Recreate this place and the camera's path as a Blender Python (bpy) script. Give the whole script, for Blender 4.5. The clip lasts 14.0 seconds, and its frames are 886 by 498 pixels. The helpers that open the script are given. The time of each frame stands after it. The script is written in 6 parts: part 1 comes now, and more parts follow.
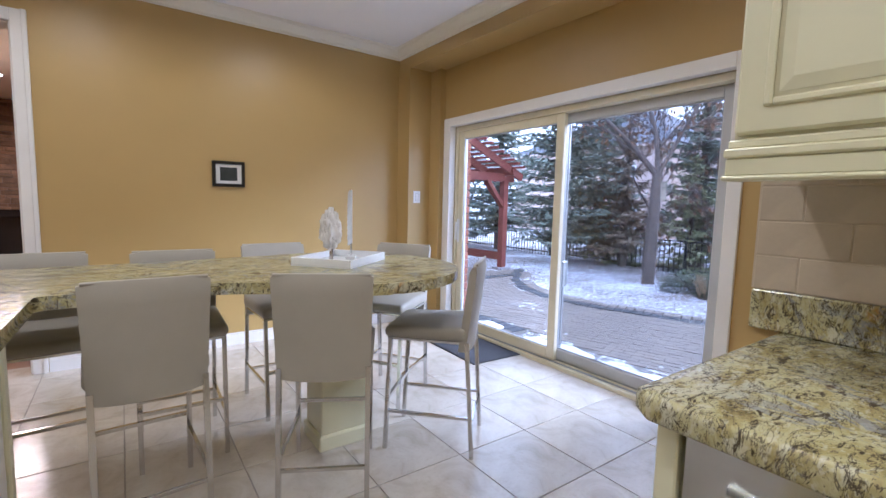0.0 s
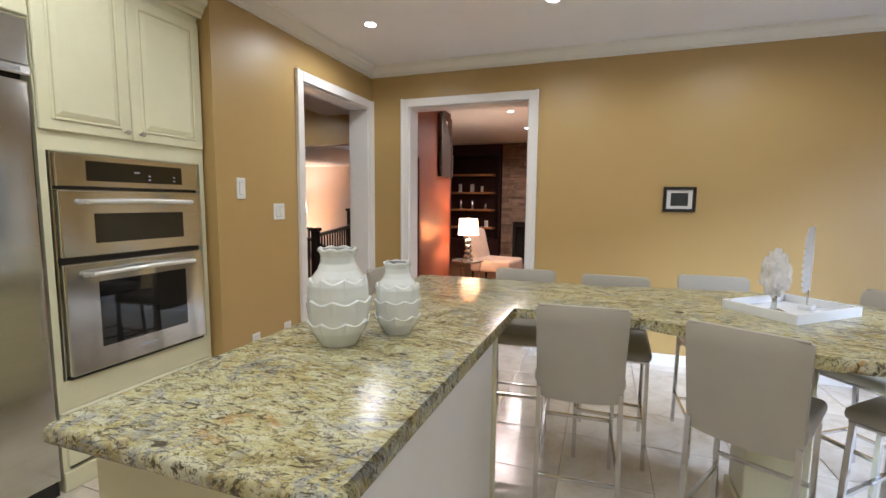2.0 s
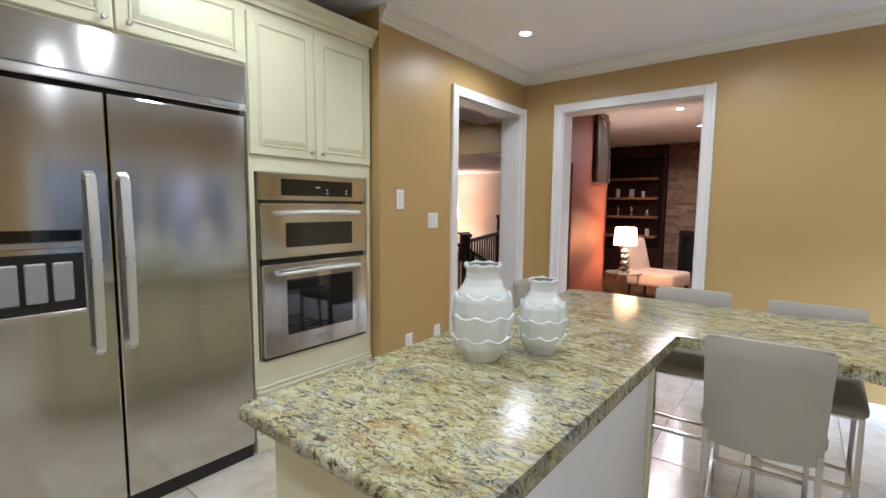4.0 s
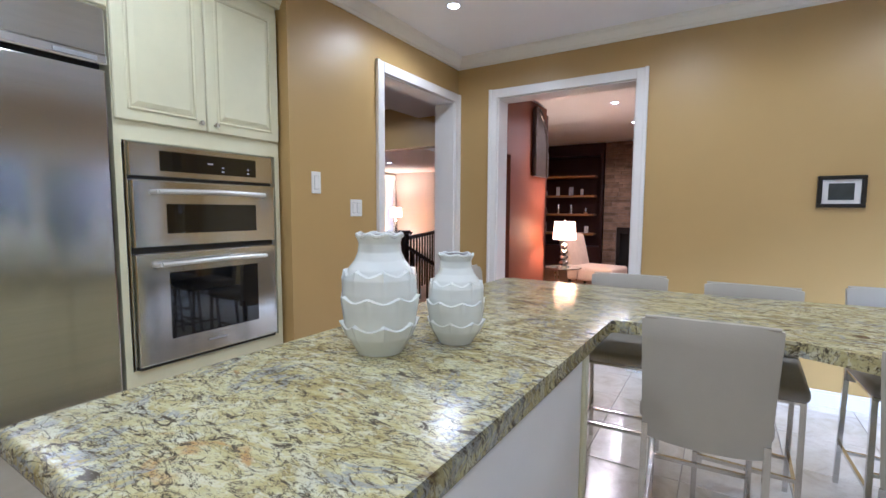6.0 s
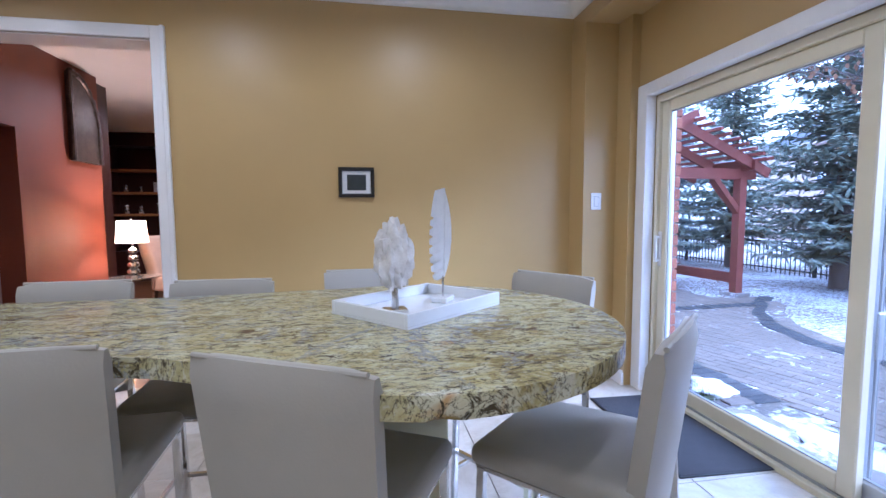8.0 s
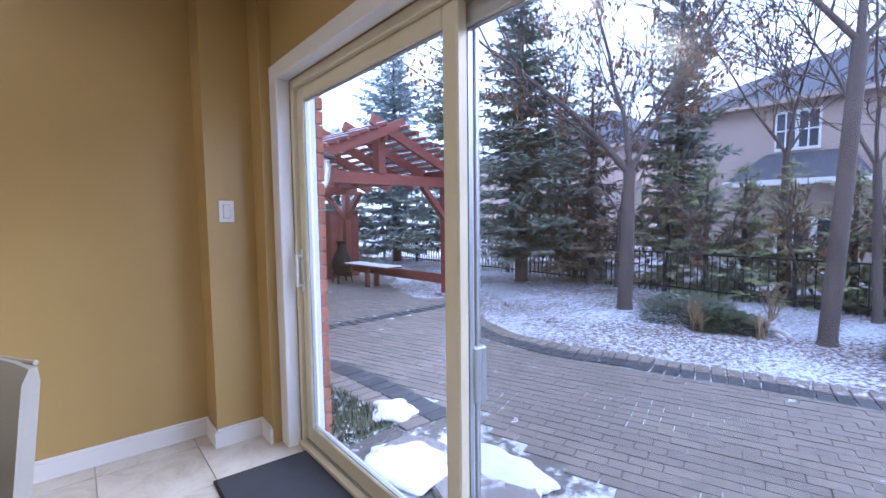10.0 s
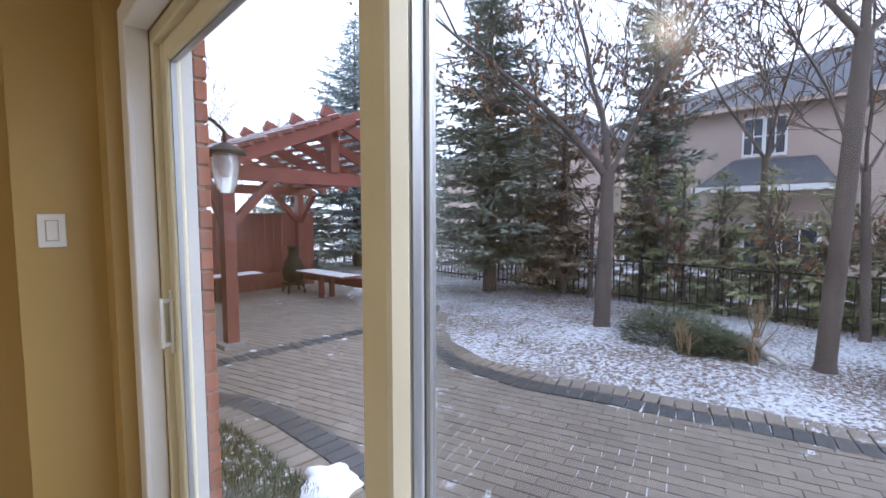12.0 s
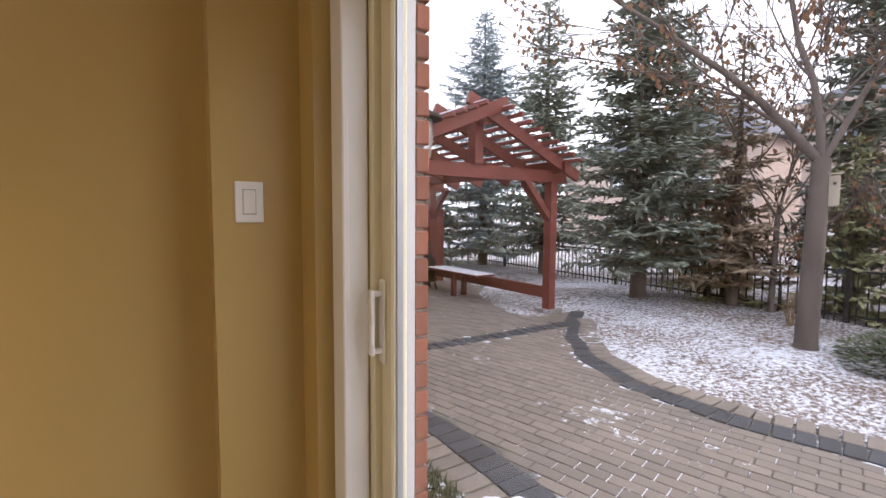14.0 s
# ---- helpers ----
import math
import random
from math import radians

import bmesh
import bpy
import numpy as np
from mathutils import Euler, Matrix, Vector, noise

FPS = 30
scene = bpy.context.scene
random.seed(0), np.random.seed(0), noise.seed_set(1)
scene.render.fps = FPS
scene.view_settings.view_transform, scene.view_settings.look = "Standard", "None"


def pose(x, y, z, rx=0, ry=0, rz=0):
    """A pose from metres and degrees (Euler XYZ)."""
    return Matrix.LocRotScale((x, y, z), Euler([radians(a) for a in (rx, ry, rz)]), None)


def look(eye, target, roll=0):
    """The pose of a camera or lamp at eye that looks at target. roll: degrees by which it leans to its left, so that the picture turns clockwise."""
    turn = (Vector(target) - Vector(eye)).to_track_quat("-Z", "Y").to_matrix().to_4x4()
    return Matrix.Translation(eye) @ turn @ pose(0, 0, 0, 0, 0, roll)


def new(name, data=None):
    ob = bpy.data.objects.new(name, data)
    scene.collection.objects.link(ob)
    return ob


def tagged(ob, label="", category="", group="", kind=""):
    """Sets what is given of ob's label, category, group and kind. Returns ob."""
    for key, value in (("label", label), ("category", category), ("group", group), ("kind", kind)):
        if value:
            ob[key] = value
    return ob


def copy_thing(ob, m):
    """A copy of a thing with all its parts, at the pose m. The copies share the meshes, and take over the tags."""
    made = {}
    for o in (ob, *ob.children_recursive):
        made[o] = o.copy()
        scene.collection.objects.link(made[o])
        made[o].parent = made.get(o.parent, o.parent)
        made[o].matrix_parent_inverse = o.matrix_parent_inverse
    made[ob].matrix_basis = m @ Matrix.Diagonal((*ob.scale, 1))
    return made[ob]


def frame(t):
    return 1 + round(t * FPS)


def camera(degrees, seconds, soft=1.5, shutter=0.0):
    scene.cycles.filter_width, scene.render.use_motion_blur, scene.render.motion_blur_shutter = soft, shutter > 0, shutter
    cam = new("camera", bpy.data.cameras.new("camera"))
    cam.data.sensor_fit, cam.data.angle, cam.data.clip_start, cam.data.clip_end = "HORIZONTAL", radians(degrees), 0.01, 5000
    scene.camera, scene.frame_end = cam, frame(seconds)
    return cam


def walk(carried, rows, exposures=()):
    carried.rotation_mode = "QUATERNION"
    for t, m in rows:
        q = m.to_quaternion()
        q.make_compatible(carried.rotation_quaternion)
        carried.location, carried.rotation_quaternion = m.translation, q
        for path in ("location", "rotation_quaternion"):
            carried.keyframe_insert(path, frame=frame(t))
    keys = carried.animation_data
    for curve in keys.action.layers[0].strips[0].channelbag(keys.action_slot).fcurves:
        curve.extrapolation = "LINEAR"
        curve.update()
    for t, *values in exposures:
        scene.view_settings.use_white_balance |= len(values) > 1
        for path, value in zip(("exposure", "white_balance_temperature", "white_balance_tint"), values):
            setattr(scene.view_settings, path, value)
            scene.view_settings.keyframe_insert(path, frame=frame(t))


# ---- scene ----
cam = camera(89.1, 14.0)
PATH = [
    (0, (1.292, 0.909, 1.244), (2.45, 2.528, 1.045), 1.4),
    (0.5, (1.299, 0.866, 1.249), (1.978, 2.738, 1.055), 1.3),
    (1, (1.328, 0.793, 1.317), (1.53, 2.772, 1.11), 1.1),
    (1.5, (1.361, 0.779, 1.346), (1.122, 2.754, 1.144), 0.9),
    (2, (1.42, 0.753, 1.402), (0.759, 2.63, 1.197), 0.5),
    (2.5, (1.43, 0.731, 1.447), (0.444, 2.459, 1.245), 0.4),
    (3, (1.43, 0.73, 1.456), (0.268, 2.347, 1.262), 0.6),
    (5.5, (1.385, 0.997, 1.355), (0.13, 2.542, 1.165), 0.5),
    (6, (1.378, 1.108, 1.309), (0.327, 2.801, 1.139), 0.3),
    (6.5, (1.522, 1.298, 1.266), (0.767, 3.143, 1.105), -0.0),
    (7, (1.742, 1.478, 1.246), (1.27, 3.415, 1.091), -0.2),
    (7.5, (1.897, 1.628, 1.215), (1.781, 3.619, 1.062), -0.4),
    (8, (2.075, 1.756, 1.224), (2.415, 3.721, 1.068), -0.3),
    (8.5, (2.329, 1.873, 1.211), (3.083, 3.719, 1.066), -0.6),
    (9, (2.572, 1.948, 1.233), (3.576, 3.671, 1.087), -0.7),
    (11.5, (3.564, 2.495, 1.334), (4.947, 3.932, 1.187), -0.3),
    (12, (3.612, 2.659, 1.362), (4.993, 4.098, 1.212), 0.0),
    (12.5, (3.627, 2.812, 1.362), (5.01, 4.25, 1.216), 0.0),
    (13, (3.653, 2.999, 1.346), (5.006, 4.464, 1.199), 0.1),
    (13.5, (3.637, 3.166, 1.322), (4.874, 4.73, 1.175), 0.2),
    (14, (3.554, 3.335, 1.272), (4.542, 5.068, 1.123), 0.4),
]
EXPOSURES = [(0, 2.17, 4680, 18), (1, 2.15, 4750, 15), (2, 2.3, 4750, 12), (3, 2.38, 4600, 12), (5.5, 2.45, 4350, 14), (6.5, 2.32, 4200, 16), (7.5, 2.27, 4180, 18),
             (8, 2.2, 4150, 20), (8.5, 2.08, 4130, 22), (9, 1.97, 4200, 25), (11.5, 1.52, 5400, 12), (12.5, 1.48, 5550, 14), (14, 1.38, 6350, 18)]
walk(cam, [(t, look(eye, target, roll)) for t, eye, target, roll in PATH], EXPOSURES)

# ---- world and large lights ----
world = bpy.data.worlds.new("overcast_sky")
scene.world = world
world.use_nodes = True
wn = world.node_tree.nodes
sky = wn.new("ShaderNodeTexSky")
sky.sky_type, sky.sun_disc = "NISHITA", False
sky.sun_elevation, sky.sun_rotation = radians(25), radians(115)
sky.air_density, sky.dust_density, sky.ozone_density = 1.0, 6.0, 1.0
hazed = wn.new("ShaderNodeMix")
hazed.data_type = "RGBA"
hazed.inputs[0].default_value = 0.8
hazed.inputs[7].default_value = (8.6, 8.9, 9.6, 1)
world.node_tree.links.new(sky.outputs[0], hazed.inputs[6])
world.node_tree.links.new(hazed.outputs[2], wn["Background"].inputs[0])
wn["Background"].inputs[1].default_value = 0.13
sun = new("sun", bpy.data.lights.new("sun", "SUN"))
sun.data.energy, sun.data.angle, sun.data.color = 1.2, radians(25), (1, 0.97, 0.93)
sun.matrix_world = look((0, 0, 30), (-9, 4.2, 25.4))
POT_WATTS, POT_COLOUR = 6.6, (1.0, 0.82, 0.57)

# ---- helpers of this scene ----
def bm_box(bm, x0, x1, y0, y1, z0, z1, bevel=0.0, seg=1):
    m = Matrix.LocRotScale(((x0 + x1) / 2, (y0 + y1) / 2, (z0 + z1) / 2), None, (x1 - x0, y1 - y0, z1 - z0))
    made = bmesh.ops.create_cube(bm, size=1, matrix=m)["verts"]
    if bevel:
        edges = list({e for v in made for e in v.link_edges})
        bmesh.ops.bevel(bm, geom=edges, offset=bevel, segments=seg, affect="EDGES", profile=0.5)
    return bm


def box(x0, x1, y0, y1, z0, z1, bevel=0.0, seg=1):
    return bm_box(bmesh.new(), x0, x1, y0, y1, z0, z1, bevel, seg)


def bm_tube(bm, a, b, r0, r1=None, n=8):
    a, b = Vector(a), Vector(b)
    q = (b - a).to_track_quat("Z", "Y").to_matrix().to_4x4()
    m = Matrix.Translation((a + b) / 2) @ q
    bmesh.ops.create_cone(bm, cap_ends=True, segments=n, radius1=r0, radius2=r0 if r1 is None else r1, depth=(b - a).length, matrix=m)
    return bm


def tube(a, b, r0, r1=None, n=8):
    return bm_tube(bmesh.new(), a, b, r0, r1, n)


def bm_bar(bm, a, b, w, h, up=(0, 0, 1)):
    """A square-sawn bar from a to b, w wide and h high."""
    a, b = Vector(a), Vector(b)
    d = (b - a).normalized()
    side = d.cross(Vector(up)).normalized()
    top = side.cross(d)
    v = [bm.verts.new(p + side * sx * w / 2 + top * sz * h / 2) for p in (a, b) for sx, sz in ((-1, -1), (1, -1), (1, 1), (-1, 1))]
    for f in ((0, 1, 2, 3), (7, 6, 5, 4), (0, 4, 5, 1), (1, 5, 6, 2), (2, 6, 7, 3), (3, 7, 4, 0)):
        bm.faces.new([v[k] for k in f])
    bmesh.ops.recalc_face_normals(bm, faces=bm.faces)
    return bm


def bar(a, b, w, h, up=(0, 0, 1)):
    return bm_bar(bmesh.new(), a, b, w, h, up)


def lathe(profile, n=32, wobble=None):
    """A body turned round z from (radius, height) pairs."""
    bm = bmesh.new()
    rings = []
    for r, z in profile:
        rings.append([bm.verts.new(((r + (wobble(2 * math.pi * k / n, z) if wobble else 0)) * math.cos(2 * math.pi * k / n), (r + (wobble(2 * math.pi * k / n, z) if wobble else 0)) * math.sin(2 * math.pi * k / n), z)) for k in range(n)])
    for a, b in zip(rings, rings[1:]):
        for k in range(n):
            bm.faces.new((a[k], a[(k + 1) % n], b[(k + 1) % n], b[k]))
    bm.faces.new(list(reversed(rings[0])))
    bm.faces.new(rings[-1])
    return bm


def prism(outline, z0, z1):
    bm = bmesh.new()
    low = [bm.verts.new((x, y, z0)) for x, y in outline]
    high = [bm.verts.new((x, y, z1)) for x, y in outline]
    bm.faces.new(list(reversed(low)))
    bm.faces.new(high)
    n = len(outline)
    for k in range(n):
        bm.faces.new((low[k], low[(k + 1) % n], high[(k + 1) % n], high[k]))
    return bm


def to_mesh(name, bm, material, smooth=False):
    me = bpy.data.meshes.new(name)
    bm.to_mesh(me)
    bm.free()
    if material:
        me.materials.append(material)
    if smooth:
        me.polygons.foreach_set("use_smooth", [True] * len(me.polygons))
        me.set_sharp_from_angle(angle=radians(40))
    return me


def part(name, bm, material, parent=None, label="", smooth=False, at=None):
    ob = new(name, to_mesh(name, bm, material, smooth))
    if at is not None:
        ob.matrix_basis = at
    if parent:
        ob.parent = parent
    if label:
        ob["label"] = label
    return ob


def thing(name, label, category, group="", at=None):
    ob = tagged(new(name), label, category, group)
    ob.empty_display_size = 0.05
    if at is not None:
        ob.matrix_basis = at
    return ob


def structure(name, bm, material, label, category, smooth=False):
    return tagged(part(name, bm, material, smooth=smooth), label, category, kind="structure")


# ---- materials ----
def material(name, rough=0.5, metal=0.0, coat=0.0, transmission=0.0, ior=1.5):
    m = bpy.data.materials.new(name)
    m.use_nodes = True
    b = m.node_tree.nodes["Principled BSDF"]
    b.inputs["Roughness"].default_value = rough
    b.inputs["Metallic"].default_value = metal
    b.inputs["Coat Weight"].default_value = coat
    b.inputs["Transmission Weight"].default_value = transmission
    b.inputs["IOR"].default_value = ior
    return m, m.node_tree.nodes, m.node_tree.links, b


def noise_node(nodes, links, scale, detail=4, rough=0.55, stretch=None, distort=0.0):
    tc = nodes.new("ShaderNodeTexCoord")
    nz = nodes.new("ShaderNodeTexNoise")
    nz.inputs["Scale"].default_value, nz.inputs["Detail"].default_value = scale, detail
    nz.inputs["Roughness"].default_value, nz.inputs["Distortion"].default_value = rough, distort
    src = tc.outputs["Object"]
    if stretch:
        mp = nodes.new("ShaderNodeMapping")
        mp.inputs["Scale"].default_value = stretch
        links.new(src, mp.inputs[0])
        src = mp.outputs[0]
    links.new(src, nz.inputs["Vector"])
    return nz.outputs[0]


def ramp_node(nodes, links, fac, stops):
    r = nodes.new("ShaderNodeValToRGB")
    while len(r.color_ramp.elements) < len(stops):
        r.color_ramp.elements.new(0.5)
    for e, (p, c) in zip(r.color_ramp.elements, stops):
        e.position, e.color = p, (*c, 1) if len(c) == 3 else c
    links.new(fac, r.inputs[0])
    return r.outputs[0]


def mix_node(nodes, links, fac, a, b, blend="MIX"):
    m = nodes.new("ShaderNodeMix")
    m.data_type, m.blend_type = "RGBA", blend
    for sock, v in ((m.inputs[0], fac), (m.inputs[6], a), (m.inputs[7], b)):
        if isinstance(v, (int, float)):
            sock.default_value = v
        elif isinstance(v, tuple):
            sock.default_value = (*v, 1)
        else:
            links.new(v, sock)
    return m.outputs[2]


def bump(nodes, links, b, height, strength, distance=0.01):
    n = nodes.new("ShaderNodeBump")
    n.inputs["Strength"].default_value, n.inputs["Distance"].default_value = strength, distance
    links.new(height, n.inputs["Height"])
    links.new(n.outputs[0], b.inputs["Normal"])


def simple(name, colour, rough=0.5, metal=0.0, vary=0.08, scale=6.0, grain=60.0, relief=0.05, stretch=None, coat=0.0, random_tone=0.0):
    """Plain paint, plastic, wood or metal with variation at two scales."""
    m, nodes, links, b = material(name, rough, metal, coat)
    dark = tuple(c * (1 - vary) for c in colour)
    light = tuple(min(1, c * (1 + vary)) for c in colour)
    big = noise_node(nodes, links, scale, 4, 0.6, stretch)
    col = ramp_node(nodes, links, big, ((0.3, dark), (0.7, light)))
    fine = noise_node(nodes, links, grain, 3, 0.6, stretch)
    col = mix_node(nodes, links, vary * 1.2, col, ramp_node(nodes, links, fine, ((0.35, dark), (0.65, light))), "OVERLAY")
    if random_tone:
        info = nodes.new("ShaderNodeObjectInfo")
        tone = ramp_node(nodes, links, info.outputs["Random"], ((0.0, (1 - random_tone,) * 3), (1.0, (1, 1, 1))))
        col = mix_node(nodes, links, 1.0, col, tone, "MULTIPLY")
    links.new(col, b.inputs["Base Color"])
    mr = nodes.new("ShaderNodeMapRange")
    mr.inputs[3].default_value, mr.inputs[4].default_value = max(0.02, rough * 0.8), min(1, rough * 1.2)
    links.new(big, mr.inputs[0])
    links.new(mr.outputs[0], b.inputs["Roughness"])
    if relief:
        bump(nodes, links, b, fine, relief, 0.004)
    return m


def glowing(name, colour, strength):
    m, nodes, links, b = material(name, 0.4)
    b.inputs["Base Color"].default_value = (*colour, 1)
    b.inputs["Emission Color"].default_value = (*colour, 1)
    b.inputs["Emission Strength"].default_value = strength
    return m


def granite():
    m, nodes, links, b = material("granite", 0.15)
    b.inputs["Specular IOR Level"].default_value = 0.3
    base = noise_node(nodes, links, 3.2, 8, 0.70, (1, 1.6, 1), 1.6)
    col = ramp_node(nodes, links, base, ((0.28, (0.12, 0.10, 0.05)), (0.38, (0.28, 0.23, 0.09)), (0.46, (0.42, 0.37, 0.16)), (0.54, (0.53, 0.50, 0.28)), (0.63, (0.42, 0.36, 0.15)), (0.73, (0.30, 0.215, 0.08))))
    # cream feldspar blotches, large and small
    for scale, lo, hi, amount in ((5.0, 0.60, 0.64, 0.7), (14.0, 0.56, 0.62, 0.6), (38.0, 0.56, 0.63, 0.6)):
        pale = noise_node(nodes, links, scale, 3, 0.6, (1, 1.7, 1), 0.9)
        col = mix_node(nodes, links, ramp_node(nodes, links, pale, ((lo, (0, 0, 0)), (hi, (amount,) * 3))), col, (0.60, 0.59, 0.43))
    rust = noise_node(nodes, links, 5.0, 4, 0.65, (1, 1.5, 1), 1.2)
    col = mix_node(nodes, links, ramp_node(nodes, links, rust, ((0.64, (0, 0, 0)), (0.71, (0.75,) * 3))), col, (0.40, 0.22, 0.06))
    # meandering blue-grey veins
    vein = noise_node(nodes, links, 2.2, 8, 0.68, (1.0, 0.65, 1), 1.8)
    band = ramp_node(nodes, links, vein, ((0.474, (0, 0, 0)), (0.49, (0.85,) * 3), (0.506, (0.85,) * 3), (0.522, (0, 0, 0))))
    where = ramp_node(nodes, links, noise_node(nodes, links, 3.3, 3), ((0.44, (0, 0, 0)), (0.54, (0.8, 0.8, 0.8))))
    col = mix_node(nodes, links, mix_node(nodes, links, 1.0, band, where, "MULTIPLY"), col, (0.25, 0.275, 0.31))
    # dark crystals: broken strokes, crumbs and a few garnet blots
    speck = noise_node(nodes, links, 20.0, 6, 0.76, (1, 2.3, 1), 1.4)
    col = mix_node(nodes, links, ramp_node(nodes, links, speck, ((0.405, (1, 1, 1)), (0.455, (0, 0, 0)))), col, (0.075, 0.062, 0.04))
    crumb = noise_node(nodes, links, 85.0, 4, 0.75, (1, 1.6, 1), 0.6)
    col = mix_node(nodes, links, ramp_node(nodes, links, crumb, ((0.36, (0.8,) * 3), (0.44, (0, 0, 0)))), col, (0.13, 0.11, 0.08))
    line = ramp_node(nodes, links, noise_node(nodes, links, 6.5, 6, 0.66, (1, 2.2, 1), 2.4), ((0.484, (0, 0, 0)), (0.495, (0.95,) * 3), (0.505, (0.95,) * 3), (0.516, (0, 0, 0))))
    col = mix_node(nodes, links, line, col, (0.085, 0.07, 0.05))
    blot = noise_node(nodes, links, 10.0, 3, 0.6, None, 0.5)
    col = mix_node(nodes, links, ramp_node(nodes, links, blot, ((0.69, (0, 0, 0)), (0.73, (0.85,) * 3))), col, (0.07, 0.03, 0.022))
    links.new(col, b.inputs["Base Color"])
    links.new(ramp_node(nodes, links, speck, ((0.3, (0.27,) * 3), (0.7, (0.17,) * 3))), b.inputs["Roughness"])
    return m


def floor_tile():
    m, nodes, links, b = material("porcelain_tile", 0.2)
    cloud = noise_node(nodes, links, 4.0, 6, 0.65, None, 0.8)
    col = ramp_node(nodes, links, cloud, ((0.3, (0.52, 0.46, 0.36)), (0.5, (0.66, 0.61, 0.52)), (0.7, (0.74, 0.70, 0.62))))
    fine = noise_node(nodes, links, 55.0, 4, 0.6)
    col = mix_node(nodes, links, ramp_node(nodes, links, fine, ((0.3, (0.25,) * 3), (0.45, (0, 0, 0)))), col, (0.45, 0.38, 0.29))
    info = nodes.new("ShaderNodeObjectInfo")
    col = mix_node(nodes, links, 1.0, col, ramp_node(nodes, links, info.outputs["Random"], ((0, (0.86, 0.85, 0.83)), (1, (1, 1, 1)))), "MULTIPLY")
    links.new(col, b.inputs["Base Color"])
    links.new(ramp_node(nodes, links, cloud, ((0.3, (0.26,) * 3), (0.7, (0.16,) * 3))), b.inputs["Roughness"])
    bump(nodes, links, b, fine, 0.06, 0.003)
    return m


def brushed_steel(name, stretch):
    m, nodes, links, b = material(name, 0.13, 1.0)
    # horizontal brushing draws highlights out vertically
    brush = nodes.new("ShaderNodeTangent")
    brush.direction_type, brush.axis = "RADIAL", "Z"
    links.new(brush.outputs[0], b.inputs["Tangent"])
    b.inputs["Anisotropic"].default_value, b.inputs["Anisotropic Rotation"].default_value = 0.7, 0.25
    grain = noise_node(nodes, links, 60.0, 2, 0.5, stretch)
    links.new(ramp_node(nodes, links, grain, ((0.3, (0.58, 0.575, 0.545)), (0.7, (0.62, 0.61, 0.58)))), b.inputs["Base Color"])
    return m


def pane_glass(name, tint=(1, 1, 1)):
    """Clear glazing: mostly see-through with a slightly filmed surface gloss."""
    m = bpy.data.materials.new(name)
    m.use_nodes = True
    nodes, links = m.node_tree.nodes, m.node_tree.links
    nodes.remove(nodes["Principled BSDF"])
    clear = nodes.new("ShaderNodeBsdfTransparent")
    clear.inputs[0].default_value = (*tint, 1)
    gloss = nodes.new("ShaderNodeBsdfGlossy")
    gloss.inputs["Roughness"].default_value = 0.15
    face = nodes.new("ShaderNodeLayerWeight")
    face.inputs[0].default_value = 0.5
    curve = nodes.new("ShaderNodeMath")
    curve.operation = "POWER"
    curve.inputs[1].default_value = 4.0
    links.new(face.outputs["Facing"], curve.inputs[0])
    fres = nodes.new("ShaderNodeMapRange")
    fres.inputs[3].default_value, fres.inputs[4].default_value = 0.03, 0.55
    links.new(curve.outputs[0], fres.inputs[0])
    mx = nodes.new("ShaderNodeMixShader")
    links.new(fres.outputs[0], mx.inputs[0])
    links.new(clear.outputs[0], mx.inputs[1])
    links.new(gloss.outputs[0], mx.inputs[2])
    links.new(mx.outputs[0], nodes["Material Output"].inputs[0])
    return m


def ground_mix(name, low, high, snow, amount, scale=3.0):
    m, nodes, links, b = material(name, 0.9)
    big = noise_node(nodes, links, 0.5, 4, 0.6)
    fine = noise_node(nodes, links, 18.0, 6, 0.75)
    col = ramp_node(nodes, links, fine, ((0.3, low), (0.65, high)))
    cover = mix_node(nodes, links, 0.22, noise_node(nodes, links, scale * 7, 7, 0.8), big)
    col = mix_node(nodes, links, ramp_node(nodes, links, cover, ((amount, (0, 0, 0)), (amount + 0.06, (1, 1, 1)))), col, snow)
    links.new(col, b.inputs["Base Color"])
    bump(nodes, links, b, fine, 0.6, 0.03)
    return m


M = {}
M["wall"] = simple("ochre_wall_paint", (0.47, 0.332, 0.118), 0.40, vary=0.03, scale=1.5, grain=220, relief=0.03)
M["ceiling"] = simple("white_ceiling_paint", (0.88, 0.87, 0.86), 0.85, vary=0.02, scale=1.5, grain=160, relief=0.05)
M["trim"] = simple("white_trim_paint", (0.82, 0.80, 0.77), 0.35, vary=0.03, scale=3, grain=80, relief=0.02)
M["crown"] = simple("cream_crown_paint", (0.80, 0.77, 0.66), 0.4, vary=0.03, scale=3, grain=80, relief=0.02)
M["cabinet"] = simple("antique_cream_paint", (0.72, 0.70, 0.49), 0.38, vary=0.05, scale=3, grain=60, relief=0.03)
M["dark_cream"] = simple("dark_cream_groove", (0.56, 0.53, 0.34), 0.5, vary=0.1)
M["granite"] = granite()
M["tile"] = floor_tile()
M["grout"] = simple("grey_grout", (0.36, 0.33, 0.29), 0.9, vary=0.1, grain=200, relief=0.1)
M["steel"] = brushed_steel("brushed_steel", (1, 0.02, 1))
M["steel_v"] = brushed_steel("brushed_steel_trim", (1, 0.05, 1))
M["chrome"] = simple("satin_chrome", (0.62, 0.61, 0.60), 0.18, 1.0, vary=0.04)
M["handle"] = simple("polished_steel_handle", (0.80, 0.80, 0.78), 0.33, 0.85, vary=0.02, relief=0)
